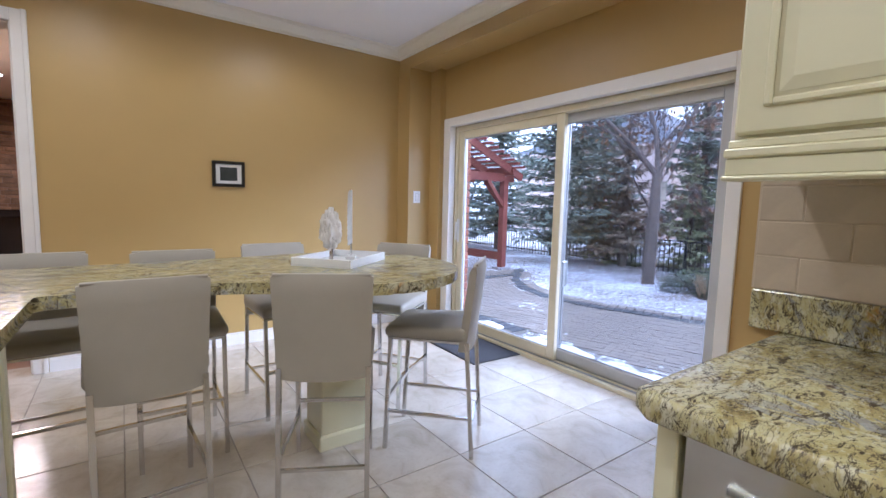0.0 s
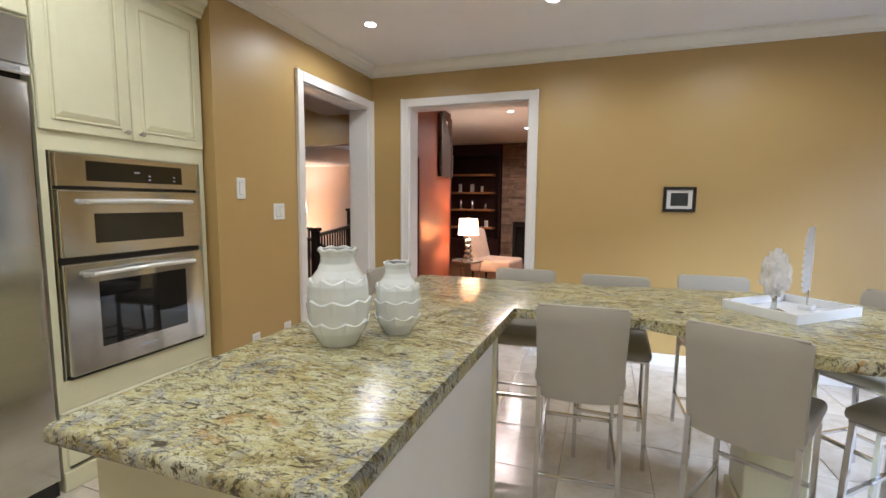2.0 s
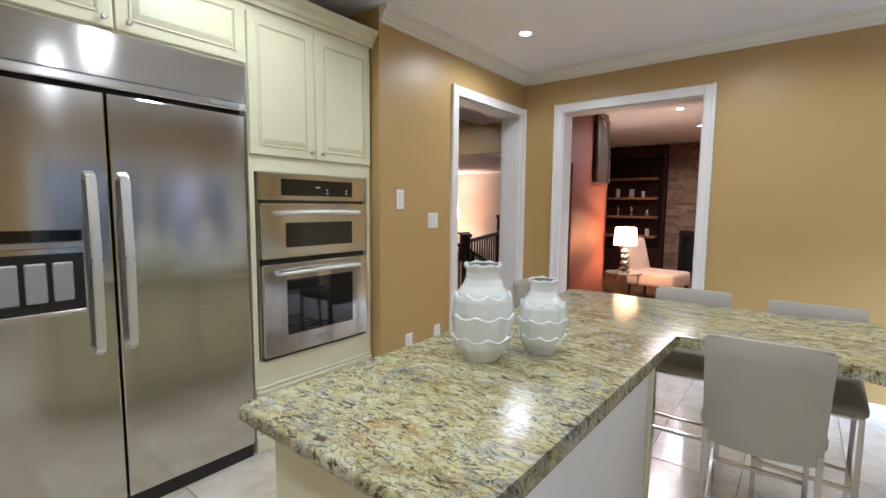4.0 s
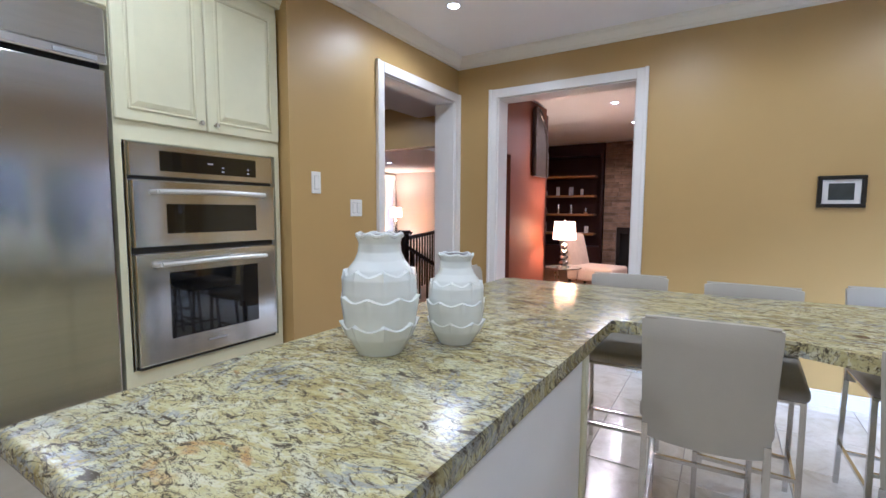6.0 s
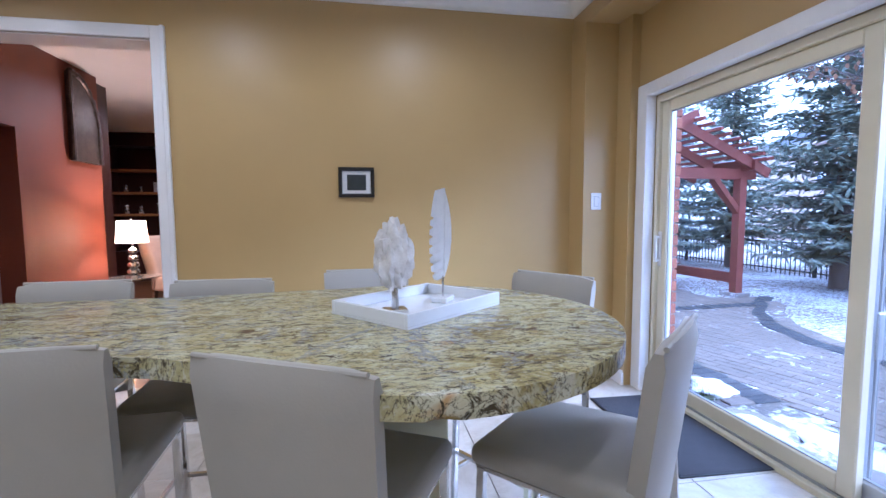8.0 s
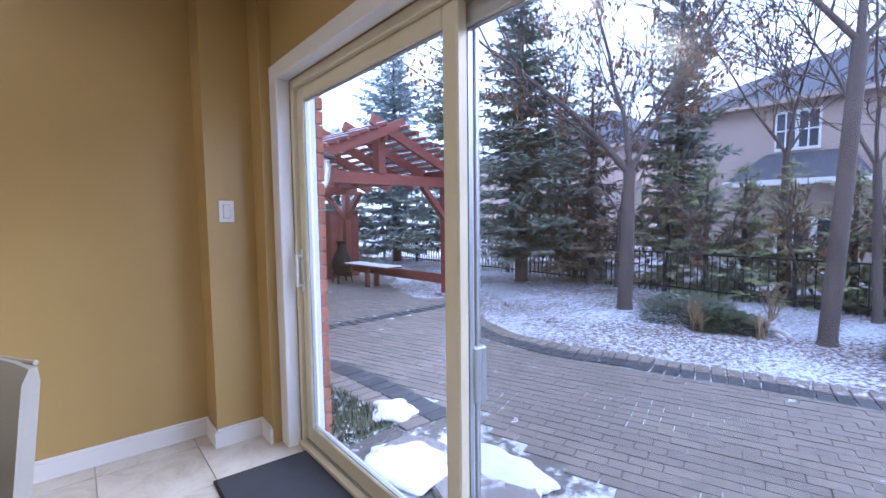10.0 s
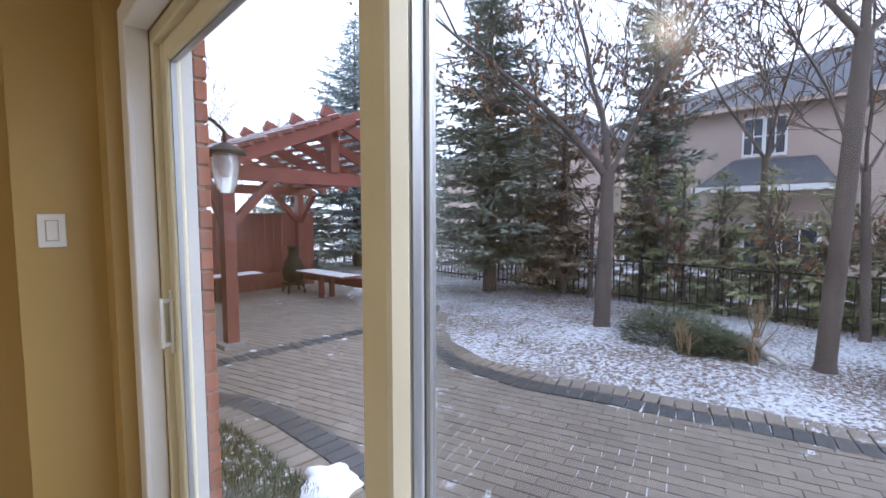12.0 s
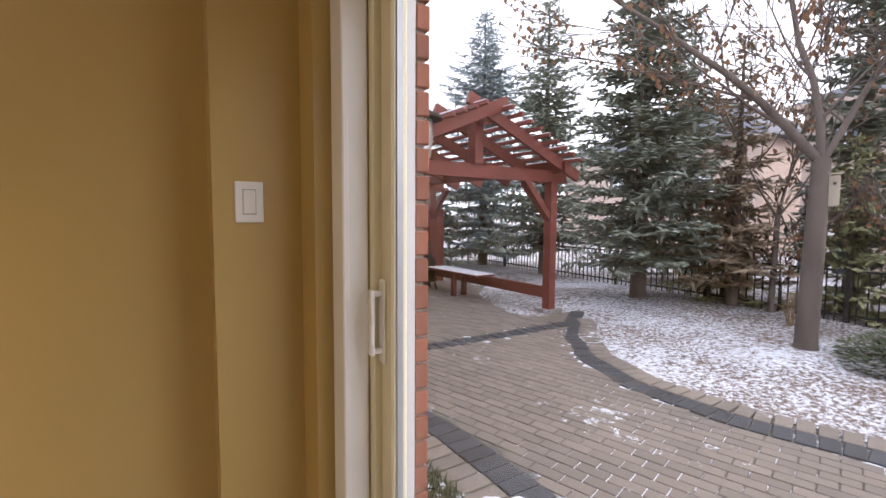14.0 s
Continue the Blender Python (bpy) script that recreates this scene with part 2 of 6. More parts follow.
M["nickel"] = simple("satin_nickel", (0.55, 0.52, 0.47), 0.28, 1.0, vary=0.05)
M["black"] = simple("black_plastic", (0.012, 0.012, 0.013), 0.35, vary=0.2)
M["dark_glass"] = simple("dark_oven_glass", (0.006, 0.007, 0.008), 0.04, vary=0.2, relief=0, coat=0.5)
M["leather"] = simple("beige_leatherette", (0.40, 0.375, 0.315), 0.48, vary=0.05, scale=4, grain=150, relief=0.12)
M["ceramic"] = simple("white_glazed_ceramic", (0.74, 0.77, 0.75), 0.12, vary=0.03, relief=0.0, coat=0.6)
M["lacquer"] = simple("white_lacquer", (0.76, 0.77, 0.77), 0.25, vary=0.03)
# dark mottling stands in for shade in the stone ornament's carved crevices
M["plaster"] = simple("mottled_white_stone", (0.62, 0.60, 0.57), 0.5, vary=0.32, scale=14, grain=60, relief=0.3)
M["shell"] = simple("pearly_feather", (0.80, 0.78, 0.74), 0.4, vary=0.06, scale=20, relief=0.1)
M["frame_black"] = simple("black_picture_frame", (0.015, 0.013, 0.012), 0.3, vary=0.2)
M["mat_board"] = simple("white_mat_board", (0.75, 0.74, 0.70), 0.8, vary=0.02)
M["print"] = simple("dark_grey_print", (0.045, 0.05, 0.045), 0.4, vary=0.25, scale=20)
M["plastic"] = simple("white_switch_plastic", (0.80, 0.79, 0.76), 0.35, vary=0.02)
# door vinyl: cream, with the warm room light put into its yellow
M["vinyl"] = simple("cream_vinyl_warm_lit", (0.72, 0.66, 0.48), 0.4, vary=0.04, scale=4)
# the same vinyl greyed to imitate daylight on its outer side
M["daylit_vinyl"] = simple("vinyl_daylit_grey", (0.52, 0.52, 0.52), 0.4, vary=0.06, scale=4)
M["alu"] = simple("grey_aluminium", (0.40, 0.41, 0.42), 0.4, 0.7, vary=0.06)
M["rubber"] = simple("black_gasket", (0.02, 0.02, 0.02), 0.6, vary=0.1)
M["mat"] = simple("charcoal_door_mat", (0.06, 0.06, 0.068), 0.95, vary=0.15, scale=8, grain=260, relief=0.6)
M["backsplash"] = simple("beige_travertine_tile", (0.58, 0.50, 0.38), 0.5, vary=0.08, scale=9, grain=70, relief=0.15, random_tone=0.15)
M["glass"] = pane_glass("window_glass", (0.97, 0.98, 0.985))
M["screen"] = pane_glass("insect_screen", (0.82, 0.82, 0.83))
M["red_wall"] = simple("brick_red_wall_paint", (0.17, 0.046, 0.018), 0.55, vary=0.05, scale=2, grain=120, relief=0.05)
M["dark_wood"] = simple("dark_mahogany", (0.045, 0.014, 0.009), 0.4, vary=0.25, scale=3, grain=30, relief=0.1, stretch=(1, 1, 0.1))
M["espresso"] = simple("espresso_stair_wood", (0.02, 0.012, 0.009), 0.3, vary=0.25, relief=0.05)
M["shelf_wood"] = simple("honey_shelf_wood", (0.42, 0.20, 0.06), 0.45, vary=0.15, stretch=(0.15, 1, 1))
M["floor_wood"] = simple("oak_floor", (0.24, 0.12, 0.05), 0.35, vary=0.18, stretch=(1, 0.1, 1))
M["hall_wall"] = simple("taupe_wall_paint", (0.62, 0.54, 0.48), 0.6, vary=0.03, scale=2)
M["stone"] = simple("stacked_ledge_stone", (0.36, 0.26, 0.18), 0.85, vary=0.3, scale=7, grain=40, relief=0.5, random_tone=0.5)
M["fabric"] = simple("sand_upholstery", (0.55, 0.42, 0.32), 0.9, vary=0.08, grain=180, relief=0.2)
# hall window pane given its own glow in place of outdoor daylight
M["day_pane"] = glowing("pane_glow_for_daylight", (0.50, 0.56, 0.72), 0.05)
M["shade"] = glowing("lit_linen_shade", (1.0, 0.72, 0.42), 0.9)
M["bulb"] = glowing("pot_light_lens", (1.0, 0.90, 0.72), 3.5)
M["grey_wood"] = simple("weathered_pale_wood", (0.34, 0.30, 0.24), 0.85, vary=0.2, scale=8, grain=50, relief=0.3, stretch=(1, 1, 0.2))
M["lamp_glass"] = simple("mercury_glass", (0.62, 0.60, 0.56), 0.15, 0.9, vary=0.1)
M["brick"] = simple("orange_red_brick", (0.31, 0.125, 0.08), 0.85, vary=0.15, scale=10, grain=60, relief=0.4, random_tone=0.25)
M["mortar"] = simple("grey_mortar", (0.29, 0.23, 0.19), 0.95, vary=0.1, grain=80, relief=0.3)
M["cedar"] = simple("red_stained_cedar", (0.215, 0.058, 0.042), 0.6, vary=0.16, scale=2.5, grain=24, relief=0.2, random_tone=0.2)
M["bronze"] = simple("antique_bronze", (0.13, 0.105, 0.09), 0.35, 0.6, vary=0.35, scale=16)
M["seeded_glass"] = material("milky_seeded_glass", 0.25, transmission=0.75)[0]
M["iron"] = simple("rusty_black_iron", (0.03, 0.022, 0.018), 0.7, 0.4, vary=0.4, scale=12)
M["fence_black"] = simple("black_fence_paint", (0.012, 0.012, 0.012), 0.5, vary=0.2)
def paver_stone(name, dark, light, dust):
    m, nodes, links, b = material(name, 0.75)
    fine = noise_node(nodes, links, 70.0, 4, 0.7)
    col = ramp_node(nodes, links, fine, ((0.3, dark), (0.7, light)))
    geo, info = nodes.new("ShaderNodeNewGeometry"), nodes.new("ShaderNodeObjectInfo")
    for out in (geo.outputs["Random Per Island"], info.outputs["Random"]):
        col = mix_node(nodes, links, 1.0, col, ramp_node(nodes, links, out, ((0, (0.74, 0.73, 0.72)), (1, (1, 0.98, 0.95)))), "MULTIPLY")
    tc = nodes.new("ShaderNodeNewGeometry")
    patch = nodes.new("ShaderNodeTexNoise")
    patch.inputs["Scale"].default_value, patch.inputs["Detail"].default_value, patch.inputs["Roughness"].default_value = 9.0, 8, 0.75
    links.new(tc.outputs["Position"], patch.inputs["Vector"])
    wide = nodes.new("ShaderNodeTexNoise")
    wide.inputs["Scale"].default_value = 0.9
    links.new(tc.outputs["Position"], wide.inputs["Vector"])
    cover = mix_node(nodes, links, 0.35, patch.outputs[0], wide.outputs[0])
    col = mix_node(nodes, links, ramp_node(nodes, links, cover, ((dust, (0, 0, 0)), (dust + 0.03, (0.9, 0.9, 0.9)))), col, (0.72, 0.74, 0.79))
    links.new(col, b.inputs["Base Color"])
    bump(nodes, links, b, fine, 0.35, 0.006)
    return m


M["paver"] = paver_stone("grey_concrete_paver", (0.20, 0.17, 0.145), (0.32, 0.28, 0.245), 0.60)
M["border"] = simple("charcoal_border_paver", (0.075, 0.077, 0.085), 0.65, vary=0.2, scale=6, grain=60, relief=0.3, random_tone=0.3)
M["joint"] = ground_mix("snow_dusted_joint_sand", (0.10, 0.09, 0.08), (0.17, 0.15, 0.13), (0.75, 0.77, 0.82), 0.5, 0.25)
M["flag"] = ground_mix("flagstone", (0.20, 0.18, 0.17), (0.32, 0.29, 0.27), (0.78, 0.80, 0.85), 0.56, 0.3)
M["snow"] = simple("fresh_snow", (0.78, 0.80, 0.84), 0.7, vary=0.05, scale=6, grain=60, relief=0.4)
M["ground"] = ground_mix("snow_dusted_leaf_litter", (0.07, 0.045, 0.032), (0.20, 0.14, 0.10), (0.68, 0.70, 0.75), 0.475, 3.0)
M["grass"] = ground_mix("snowy_grass", (0.035, 0.045, 0.02), (0.10, 0.11, 0.05), (0.74, 0.76, 0.80), 0.50, 2.0)
M["blade"] = simple("winter_grass_blade", (0.07, 0.085, 0.04), 0.7, vary=0.4, scale=6)
M["stucco"] = simple("tan_brick_facade", (0.47, 0.375, 0.32), 0.9, vary=0.08, scale=1.0, grain=12, relief=0.2)
M["roof"] = simple("slate_grey_shingle", (0.115, 0.12, 0.14), 0.85, vary=0.2, scale=1.5, grain=14, relief=0.4)
M["far_glass"] = simple("reflecting_window", (0.08, 0.10, 0.13), 0.08, vary=0.3, relief=0)
M["bark"] = simple("grey_brown_bark", (0.15, 0.122, 0.105), 0.95, vary=0.3, scale=5, grain=30, relief=0.7, stretch=(1, 1, 0.25))


def needles(name, dark, light, frost):
    """Conifer sprays, each of its own tone, the palest touched with frost."""
    m, nodes, links, b = material(name, 0.75)
    col = ramp_node(nodes, links, noise_node(nodes, links, 2.0, 4, 0.6), ((0.3, dark), (0.7, light)))
    geo = nodes.new("ShaderNodeNewGeometry")
    col = mix_node(nodes, links, 1.0, col, ramp_node(nodes, links, geo.outputs["Random Per Island"], ((0, (0.6, 0.6, 0.6)), (0.8, (1, 1, 1)))), "MULTIPLY")
    col = mix_node(nodes, links, ramp_node(nodes, links, geo.outputs["Random Per Island"], ((0.86, (0, 0, 0)), (0.97, (0.6, 0.6, 0.6)))), col, frost)
    links.new(col, b.inputs["Base Color"])
    return m


M["needles"] = needles("spruce_needles", (0.18, 0.215, 0.165), (0.29, 0.32, 0.25), (0.42, 0.45, 0.43))
M["blue_needles"] = needles("blue_spruce_needles", (0.19, 0.25, 0.26), (0.30, 0.37, 0.38), (0.48, 0.53, 0.55))
M["olive"] = needles("olive_conifer_foliage", (0.23, 0.25, 0.11), (0.38, 0.38, 0.20), (0.44, 0.42, 0.30))
M["shrub"] = simple("evergreen_shrub_leaf", (0.09, 0.12, 0.05), 0.6, vary=0.4, scale=5, grain=14, relief=0)
M["dry_stem"] = simple("straw_brown_stem", (0.30, 0.22, 0.13), 0.9, vary=0.25, scale=9)
M["dry_leaf"] = simple("dry_brown_leaf", (0.22, 0.12, 0.06), 0.8, vary=0.35, scale=9)
M["dead_needles"] = needles("browned_conifer_needles", (0.24, 0.18, 0.12), (0.36, 0.27, 0.18), (0.36, 0.30, 0.22))

# ---- the kitchen's shell ----
CEIL, CROWN, NY, WX, EX = 2.76, 2.66, 5.0, -0.87, 3.933
DX = 3.99  # plane of the patio door frame


def walls(name, boxes, mat, label):
    bm = bmesh.new()
    for b in boxes:
        bm_box(bm, *b)
    return structure(name, bm, mat, label, "wall")


walls("wall_north", [(WX - 0.2, -0.45, NY, NY + 0.2, 0, CEIL), (0.755, DX + 0.235, NY, NY + 0.2, 0, CEIL), (-0.45, 0.755, NY, NY + 0.2, 2.35, CEIL)], M["wall"], "ochre painted wall with a wide cased opening")
walls("wall_west", [(WX - 0.2, WX, 2.965, 3.843, 0, CEIL), (WX - 0.2, WX, 4.925, NY, 0, CEIL), (WX - 0.2, WX, 3.843, 4.925, 2.35, CEIL), (-1.75, WX - 0.2, 2.965, 3.1, 0, CEIL), (-1.9, -1.75, -1.7, 3.1, 0, CEIL)], M["wall"], "ochre painted wall with a cased opening to the hall")
walls("wall_east", [(EX, DX + 0.118, 4.51, NY, 0, CEIL), (EX, DX + 0.118, 1.44, 2.0, 0, CEIL), (EX, DX + 0.118, 2.0, 4.51, 1.995, CEIL)], M["wall"], "ochre painted wall round the patio door")
walls("wall_jog", [(2.75, DX + 0.155, 1.29, 1.44, 0, CEIL), (2.75, 2.9, -1.7, 1.29, 0, CEIL)], M["wall"], "ochre painted kitchen wall behind the worktop")
walls("wall_south", [(-1.9, 2.9, -1.85, -1.7, 0, CEIL)], M["wall"], "plain ochre painted wall closing the kitchen")
walls("wall_pilaster", [(3.62, EX, 4.78, NY, 0, 2.55), (3.868, EX, 4.614, 4.78, 0, 2.55)], M["wall"], "ochre painted boxed corner beside the patio door")
walls("ceiling_bulkhead", [(3.63, EX, 1.44, NY, 2.55, CEIL)], M["wall"], "ochre painted ceiling bulkhead over the patio door")
structure("ceiling", box(-1.9, DX + 0.155, -1.85, NY + 0.2, CEIL, CEIL + 0.1), M["ceiling"], "smooth white painted ceiling", "ceiling")


def crown(name, runs, mat):
    """Cove moulding swept along straight runs: (x0, y0, x1, y1, nx, ny), the wall behind and (nx, ny) into the room."""
    shape = ((0.0, 0.0), (0.012, 0.0), (0.016, 0.018), (0.03, 0.026), (0.044, 0.045), (0.062, 0.07), (0.075, 0.078), (0.08, 0.1), (0.0, 0.1))
    bm = bmesh.new()
    for x0, y0, x1, y1, nx, ny in runs:
        a = [bm.verts.new((x0 + nx * d, y0 + ny * d, CROWN + h - 0.001)) for d, h in shape]
        b = [bm.verts.new((x1 + nx * d, y1 + ny * d, CROWN + h - 0.001)) for d, h in shape]
        n = len(shape)
        for k in range(n):
            bm.faces.new((a[k], a[(k + 1) % n], b[(k + 1) % n], b[k]))
        bm.faces.new(a)
        bm.faces.new(list(reversed(b)))
    bmesh.ops.recalc_face_normals(bm, faces=bm.faces)
    return structure(name, bm, mat, "cream cove crown moulding under the ceiling", "trim")


crown("trim_crown", [(WX, NY, 3.63, NY, 0, -1), (WX, 2.965, WX, NY, 1, 0), (3.63, 1.44, 3.63, NY, -1, 0), (2.75, 1.44, 3.63, 1.44, 0, 1), (2.75, -1.7, 2.75, 1.44, -1, 0)], M["crown"])


def casing(name, along, u0, u1, top, at, sign, width=0.075, depth=0.022, thick=0.2, bottom=0.0):
    """Casing and jamb liner of an opening; along is 'x' or 'y', at the wall's face, sign towards the room."""
    ob = thing(name, "white painted wooden door casing and jambs", "door casing")
    ob["kind"] = "structure"

    def piece(n, ua, ub, z0, z1, d0, d1):
        lo, hi = sorted((at + sign * d0, at + sign * d1))
        b = box(ua, ub, lo, hi, z0, z1, 0.004) if along == "x" else box(lo, hi, ua, ub, z0, z1, 0.004)
        part(n, b, M["trim"], ob)

    for side in (0, 1):
        for d0, d1 in ((-0.001, depth),) + (((-thick - depth, -thick + 0.001),) if thick else ()):
            edge = u0 if side == 0 else u1
            s = -1 if side == 0 else 1
            a, b = sorted((edge - s * 0.004, edge + s * width))
            piece("side_casing", a, b, bottom, top + width, d0, d1)
            a, b = sorted((edge + s * width * 0.72, edge + s * (width + 0.006)))
            piece("back_band", a, b, bottom, top + width + 0.004, d0, d1 + (0.008 if d1 == depth else -0.002))
        if thick:
            a, b = sorted((edge + s * 0.002, edge - s * 0.014))
            piece("jamb", a, b, bottom, top, -thick, 0.002)
    for d0, d1 in ((-0.001, depth + 0.001),) + (((-thick - depth - 0.001, -thick + 0.001),) if thick else ()):
        piece("head_casing", u0 + 0.002, u1 - 0.002, top - 0.004, top + width, d0, d1)
    if thick:
        piece("head_jamb", u0, u1, top - 0.014, top - 0.004, -thick, 0.001)
    return ob


casing("door_1", "x", -0.45, 0.755, 2.35, NY, -1)
casing("door_2", "y", 3.843, 4.925, 2.35, WX, 1)


def baseboard(name, runs):
    bm = bmesh.new()
    for x0, x1, y0, y1 in runs:
        bm_box(bm, x0, x1, y0, y1, 0, 0.085)
        cx, cy = 0.004 * (x1 - x0 > y1 - y0), 0.004 * (x1 - x0 <= y1 - y0)
        bm_box(bm, x0 + cy, x1 - cy, y0 + cx, y1 - cx, 0.085, 0.105, 0.003)
    return structure(name, bm, M["trim"], "white painted moulded baseboard", "baseboard")


baseboard("baseboard", [(0.84, 3.62, NY - 0.016, NY + 0.001), (3.604, 3.62, 4.764, NY - 0.016), (3.62, 3.868, 4.764, 4.781), (3.852, 3.868, 4.614, 4.764), (WX - 0.001, WX + 0.016, 2.965, 3.775), (2.75, EX - 0.016, 1.439, 1.456), (EX - 0.016, EX + 0.001, 1.456, 1.92)])

# floor: a screed with separate porcelain tiles
tile_base = structure("floor", box(-1.9, DX + 0.155, -1.85, NY + 0.2, -0.15, -0.006), M["grout"], "polished beige porcelain tile floor with grey grout", "floor")

# ---- the patio door ----
def patio_door():
    y0, y1, top = 2.0, 4.51, 1.995
    door = thing("door_3", "white vinyl sliding patio door, closed, with two large panes", "patio door")
    door["kind"] = "structure"
    for a, b in ((1.93, y0 + 0.004), (y1 - 0.004, 4.608)):
        part("side_casing", box(EX - 0.018, EX + 0.001, a, b, 0, top + 0.075, 0.004), M["trim"], door)
    part("head_casing", box(EX - 0.02, EX + 0.001, y0 + 0.004, y1 - 0.004, top - 0.004, top + 0.075, 0.004), M["trim"], door)
    # jamb liner through the thickness of the wall
    part("jamb_liner", box(EX - 0.016, DX - 0.004, y1 - 0.003, y1 + 0.012, 0, top, 0.002), M["trim"], door)
    part("jamb_liner", box(EX - 0.016, DX - 0.004, y0 - 0.012, y0 + 0.003, 0, top, 0.002), M["trim"], door)
    part("head_liner", box(EX - 0.015, DX - 0.004, y0 + 0.003, y1 - 0.003, top - 0.003, top + 0.012, 0.002), M["trim"], door)
    # frame liner
    part("frame_jamb", box(DX - 0.002, DX + 0.117, y1 - 0.035, y1 - 0.005, 0.0, top - 0.005, 0.004), M["vinyl"], door)
    part("frame_jamb", box(DX - 0.002, DX + 0.117, y0 + 0.005, y0 + 0.035, 0.0, top - 0.005, 0.004), M["vinyl"], door)
    part("outer_jamb", box(DX + 0.072, DX + 0.117, y1 - 0.05, y1 - 0.036, 0.0, top - 0.052, 0.003), M["daylit_vinyl"], door, "white outer door jamb")
    part("frame_head", box(DX - 0.002, DX + 0.117, y0 + 0.035, y1 - 0.035, top - 0.05, top - 0.005, 0.004), M["vinyl"], door)
    part("sill_track", box(DX - 0.02, DX + 0.145, y0 + 0.004, y1 - 0.004, -0.004, 0.03, 0.004), M["vinyl"], door)
    for x in (DX + 0.012, DX + 0.075, DX + 0.13):
        part("track_rail", box(x, x + 0.008, y0 + 0.036, y1 - 0.036, 0.03, 0.042), M["alu"], door)

    def panel(name, x, pa, pb, mat):
        p = part(name, box(x, x + 0.045, pa, pa + 0.075, 0.04, top - 0.05, 0.006), mat, door)
        part("stile", box(x, x + 0.045, pb - 0.075, pb, 0.04, top - 0.05, 0.006), mat, p)
        part("bottom_rail", box(x + 0.001, x + 0.044, pa + 0.075, pb - 0.075, 0.04, 0.125, 0.006), mat, p)
        part("top_rail", box(x + 0.001, x + 0.044, pa + 0.075, pb - 0.075, top - 0.12, top - 0.05, 0.006), mat, p)
        g = part("pane", box(x + 0.018, x + 0.024, pa + 0.07, pb - 0.07, 0.12, top - 0.115), M["glass"], p)
        g.visible_shadow = False
        for ya, yb, za, zb in ((pa + 0.072, pa + 0.08, 0.122, top - 0.118), (pb - 0.08, pb - 0.072, 0.122, top - 0.118), (pa + 0.08, pb - 0.08, 0.122, 0.13), (pa + 0.08, pb - 0.08, top - 0.126, top - 0.118)):
            part("gasket", box(x + 0.013, x + 0.03, ya, yb, za, zb), M["alu"], p)
        return p

    inner = panel("sliding_panel", DX + 0.02, 3.19, 4.475, M["vinyl"])
    # outer panel takes the vinyl copy coloured as if lit from outdoors
    outer = panel("fixed_panel", DX + 0.072, 2.04, 3.29, M["daylit_vinyl"])
    hy = 4.455
    part("handle_plate", box(DX + 0.012, DX + 0.021, hy - 0.018, hy + 0.018, 0.87, 1.10, 0.004), M["plastic"], inner, "white moulded pull handle")
    part("handle_grip", box(DX - 0.022, DX - 0.008, hy - 0.012, hy + 0.012, 0.895, 1.075, 0.006, 2), M["plastic"], inner)
    for z in (0.9, 1.055):
        part("handle_post", box(DX - 0.012, DX + 0.014, hy - 0.009, hy + 0.009, z, z + 0.016, 0.003), M["plastic"], inner)
    # insect screen parked behind the fixed panel
    sx = DX + 0.121
    scr = part("screen_panel", box(sx, sx + 0.022, 3.215, 3.262, 0.04, top - 0.055, 0.004), M["alu"], door, "grey aluminium insect screen frame")
    part("screen_stile", box(sx, sx + 0.022, 2.05, 2.1, 0.04, top - 0.055, 0.004), M["alu"], scr)
    for z in (0.04, top - 0.1):
        part("screen_rail", box(sx + 0.001, sx + 0.021, 2.1, 3.215, z, z + 0.045, 0.004), M["alu"], scr)
    mesh = part("screen_mesh", box(sx + 0.01, sx + 0.012, 2.098, 3.217, 0.08, top - 0.098), M["screen"], scr)
    mesh.visible_shadow = False
    part("screen_handle", box(sx - 0.02, sx + 0.04, 3.203, 3.232, 0.62, 0.82, 0.008, 2), M["alu"], scr)
    return door


patio_door()
# brick return and outer brick skin of the house
structure("wall_brick_core", box(DX + 0.119, DX + 0.122, 4.52, 12.0, -0.4, 3.4), M["mortar"], "grey mortar bed of the brick veneer", "wall")


def bricks():
    host = structure("wall_brick_veneer", box(DX + 0.1225, DX + 0.152, 4.48, 6.4, -0.35, 2.7), M["mortar"], "orange red brick veneer beside the patio door", "wall")
    bm = box(-0.022, 0.022, -0.108, 0.108, -0.034, 0.034, 0.004)
    me = to_mesh("brick", bm, M["brick"])
    half = to_mesh("brick", box(-0.022, 0.022, -0.05, 0.05, -0.034, 0.034, 0.004), M["brick"])
    rnd = random.Random(4)
    for r in range(40):
        z = -0.28 + r * 0.0775
        y = 4.47 + (0.108 if r % 2 == 0 else 0.05)
        k = 0
        while y < 5.9:
            ob = new("brick", half if (k == 0 and r % 2) else me)
            ob.location = (DX + 0.143 + rnd.uniform(-0.002, 0.002), y, z)
            ob.parent = host
            y += 0.226 if not (k == 0 and r % 2) else 0.168
            k += 1


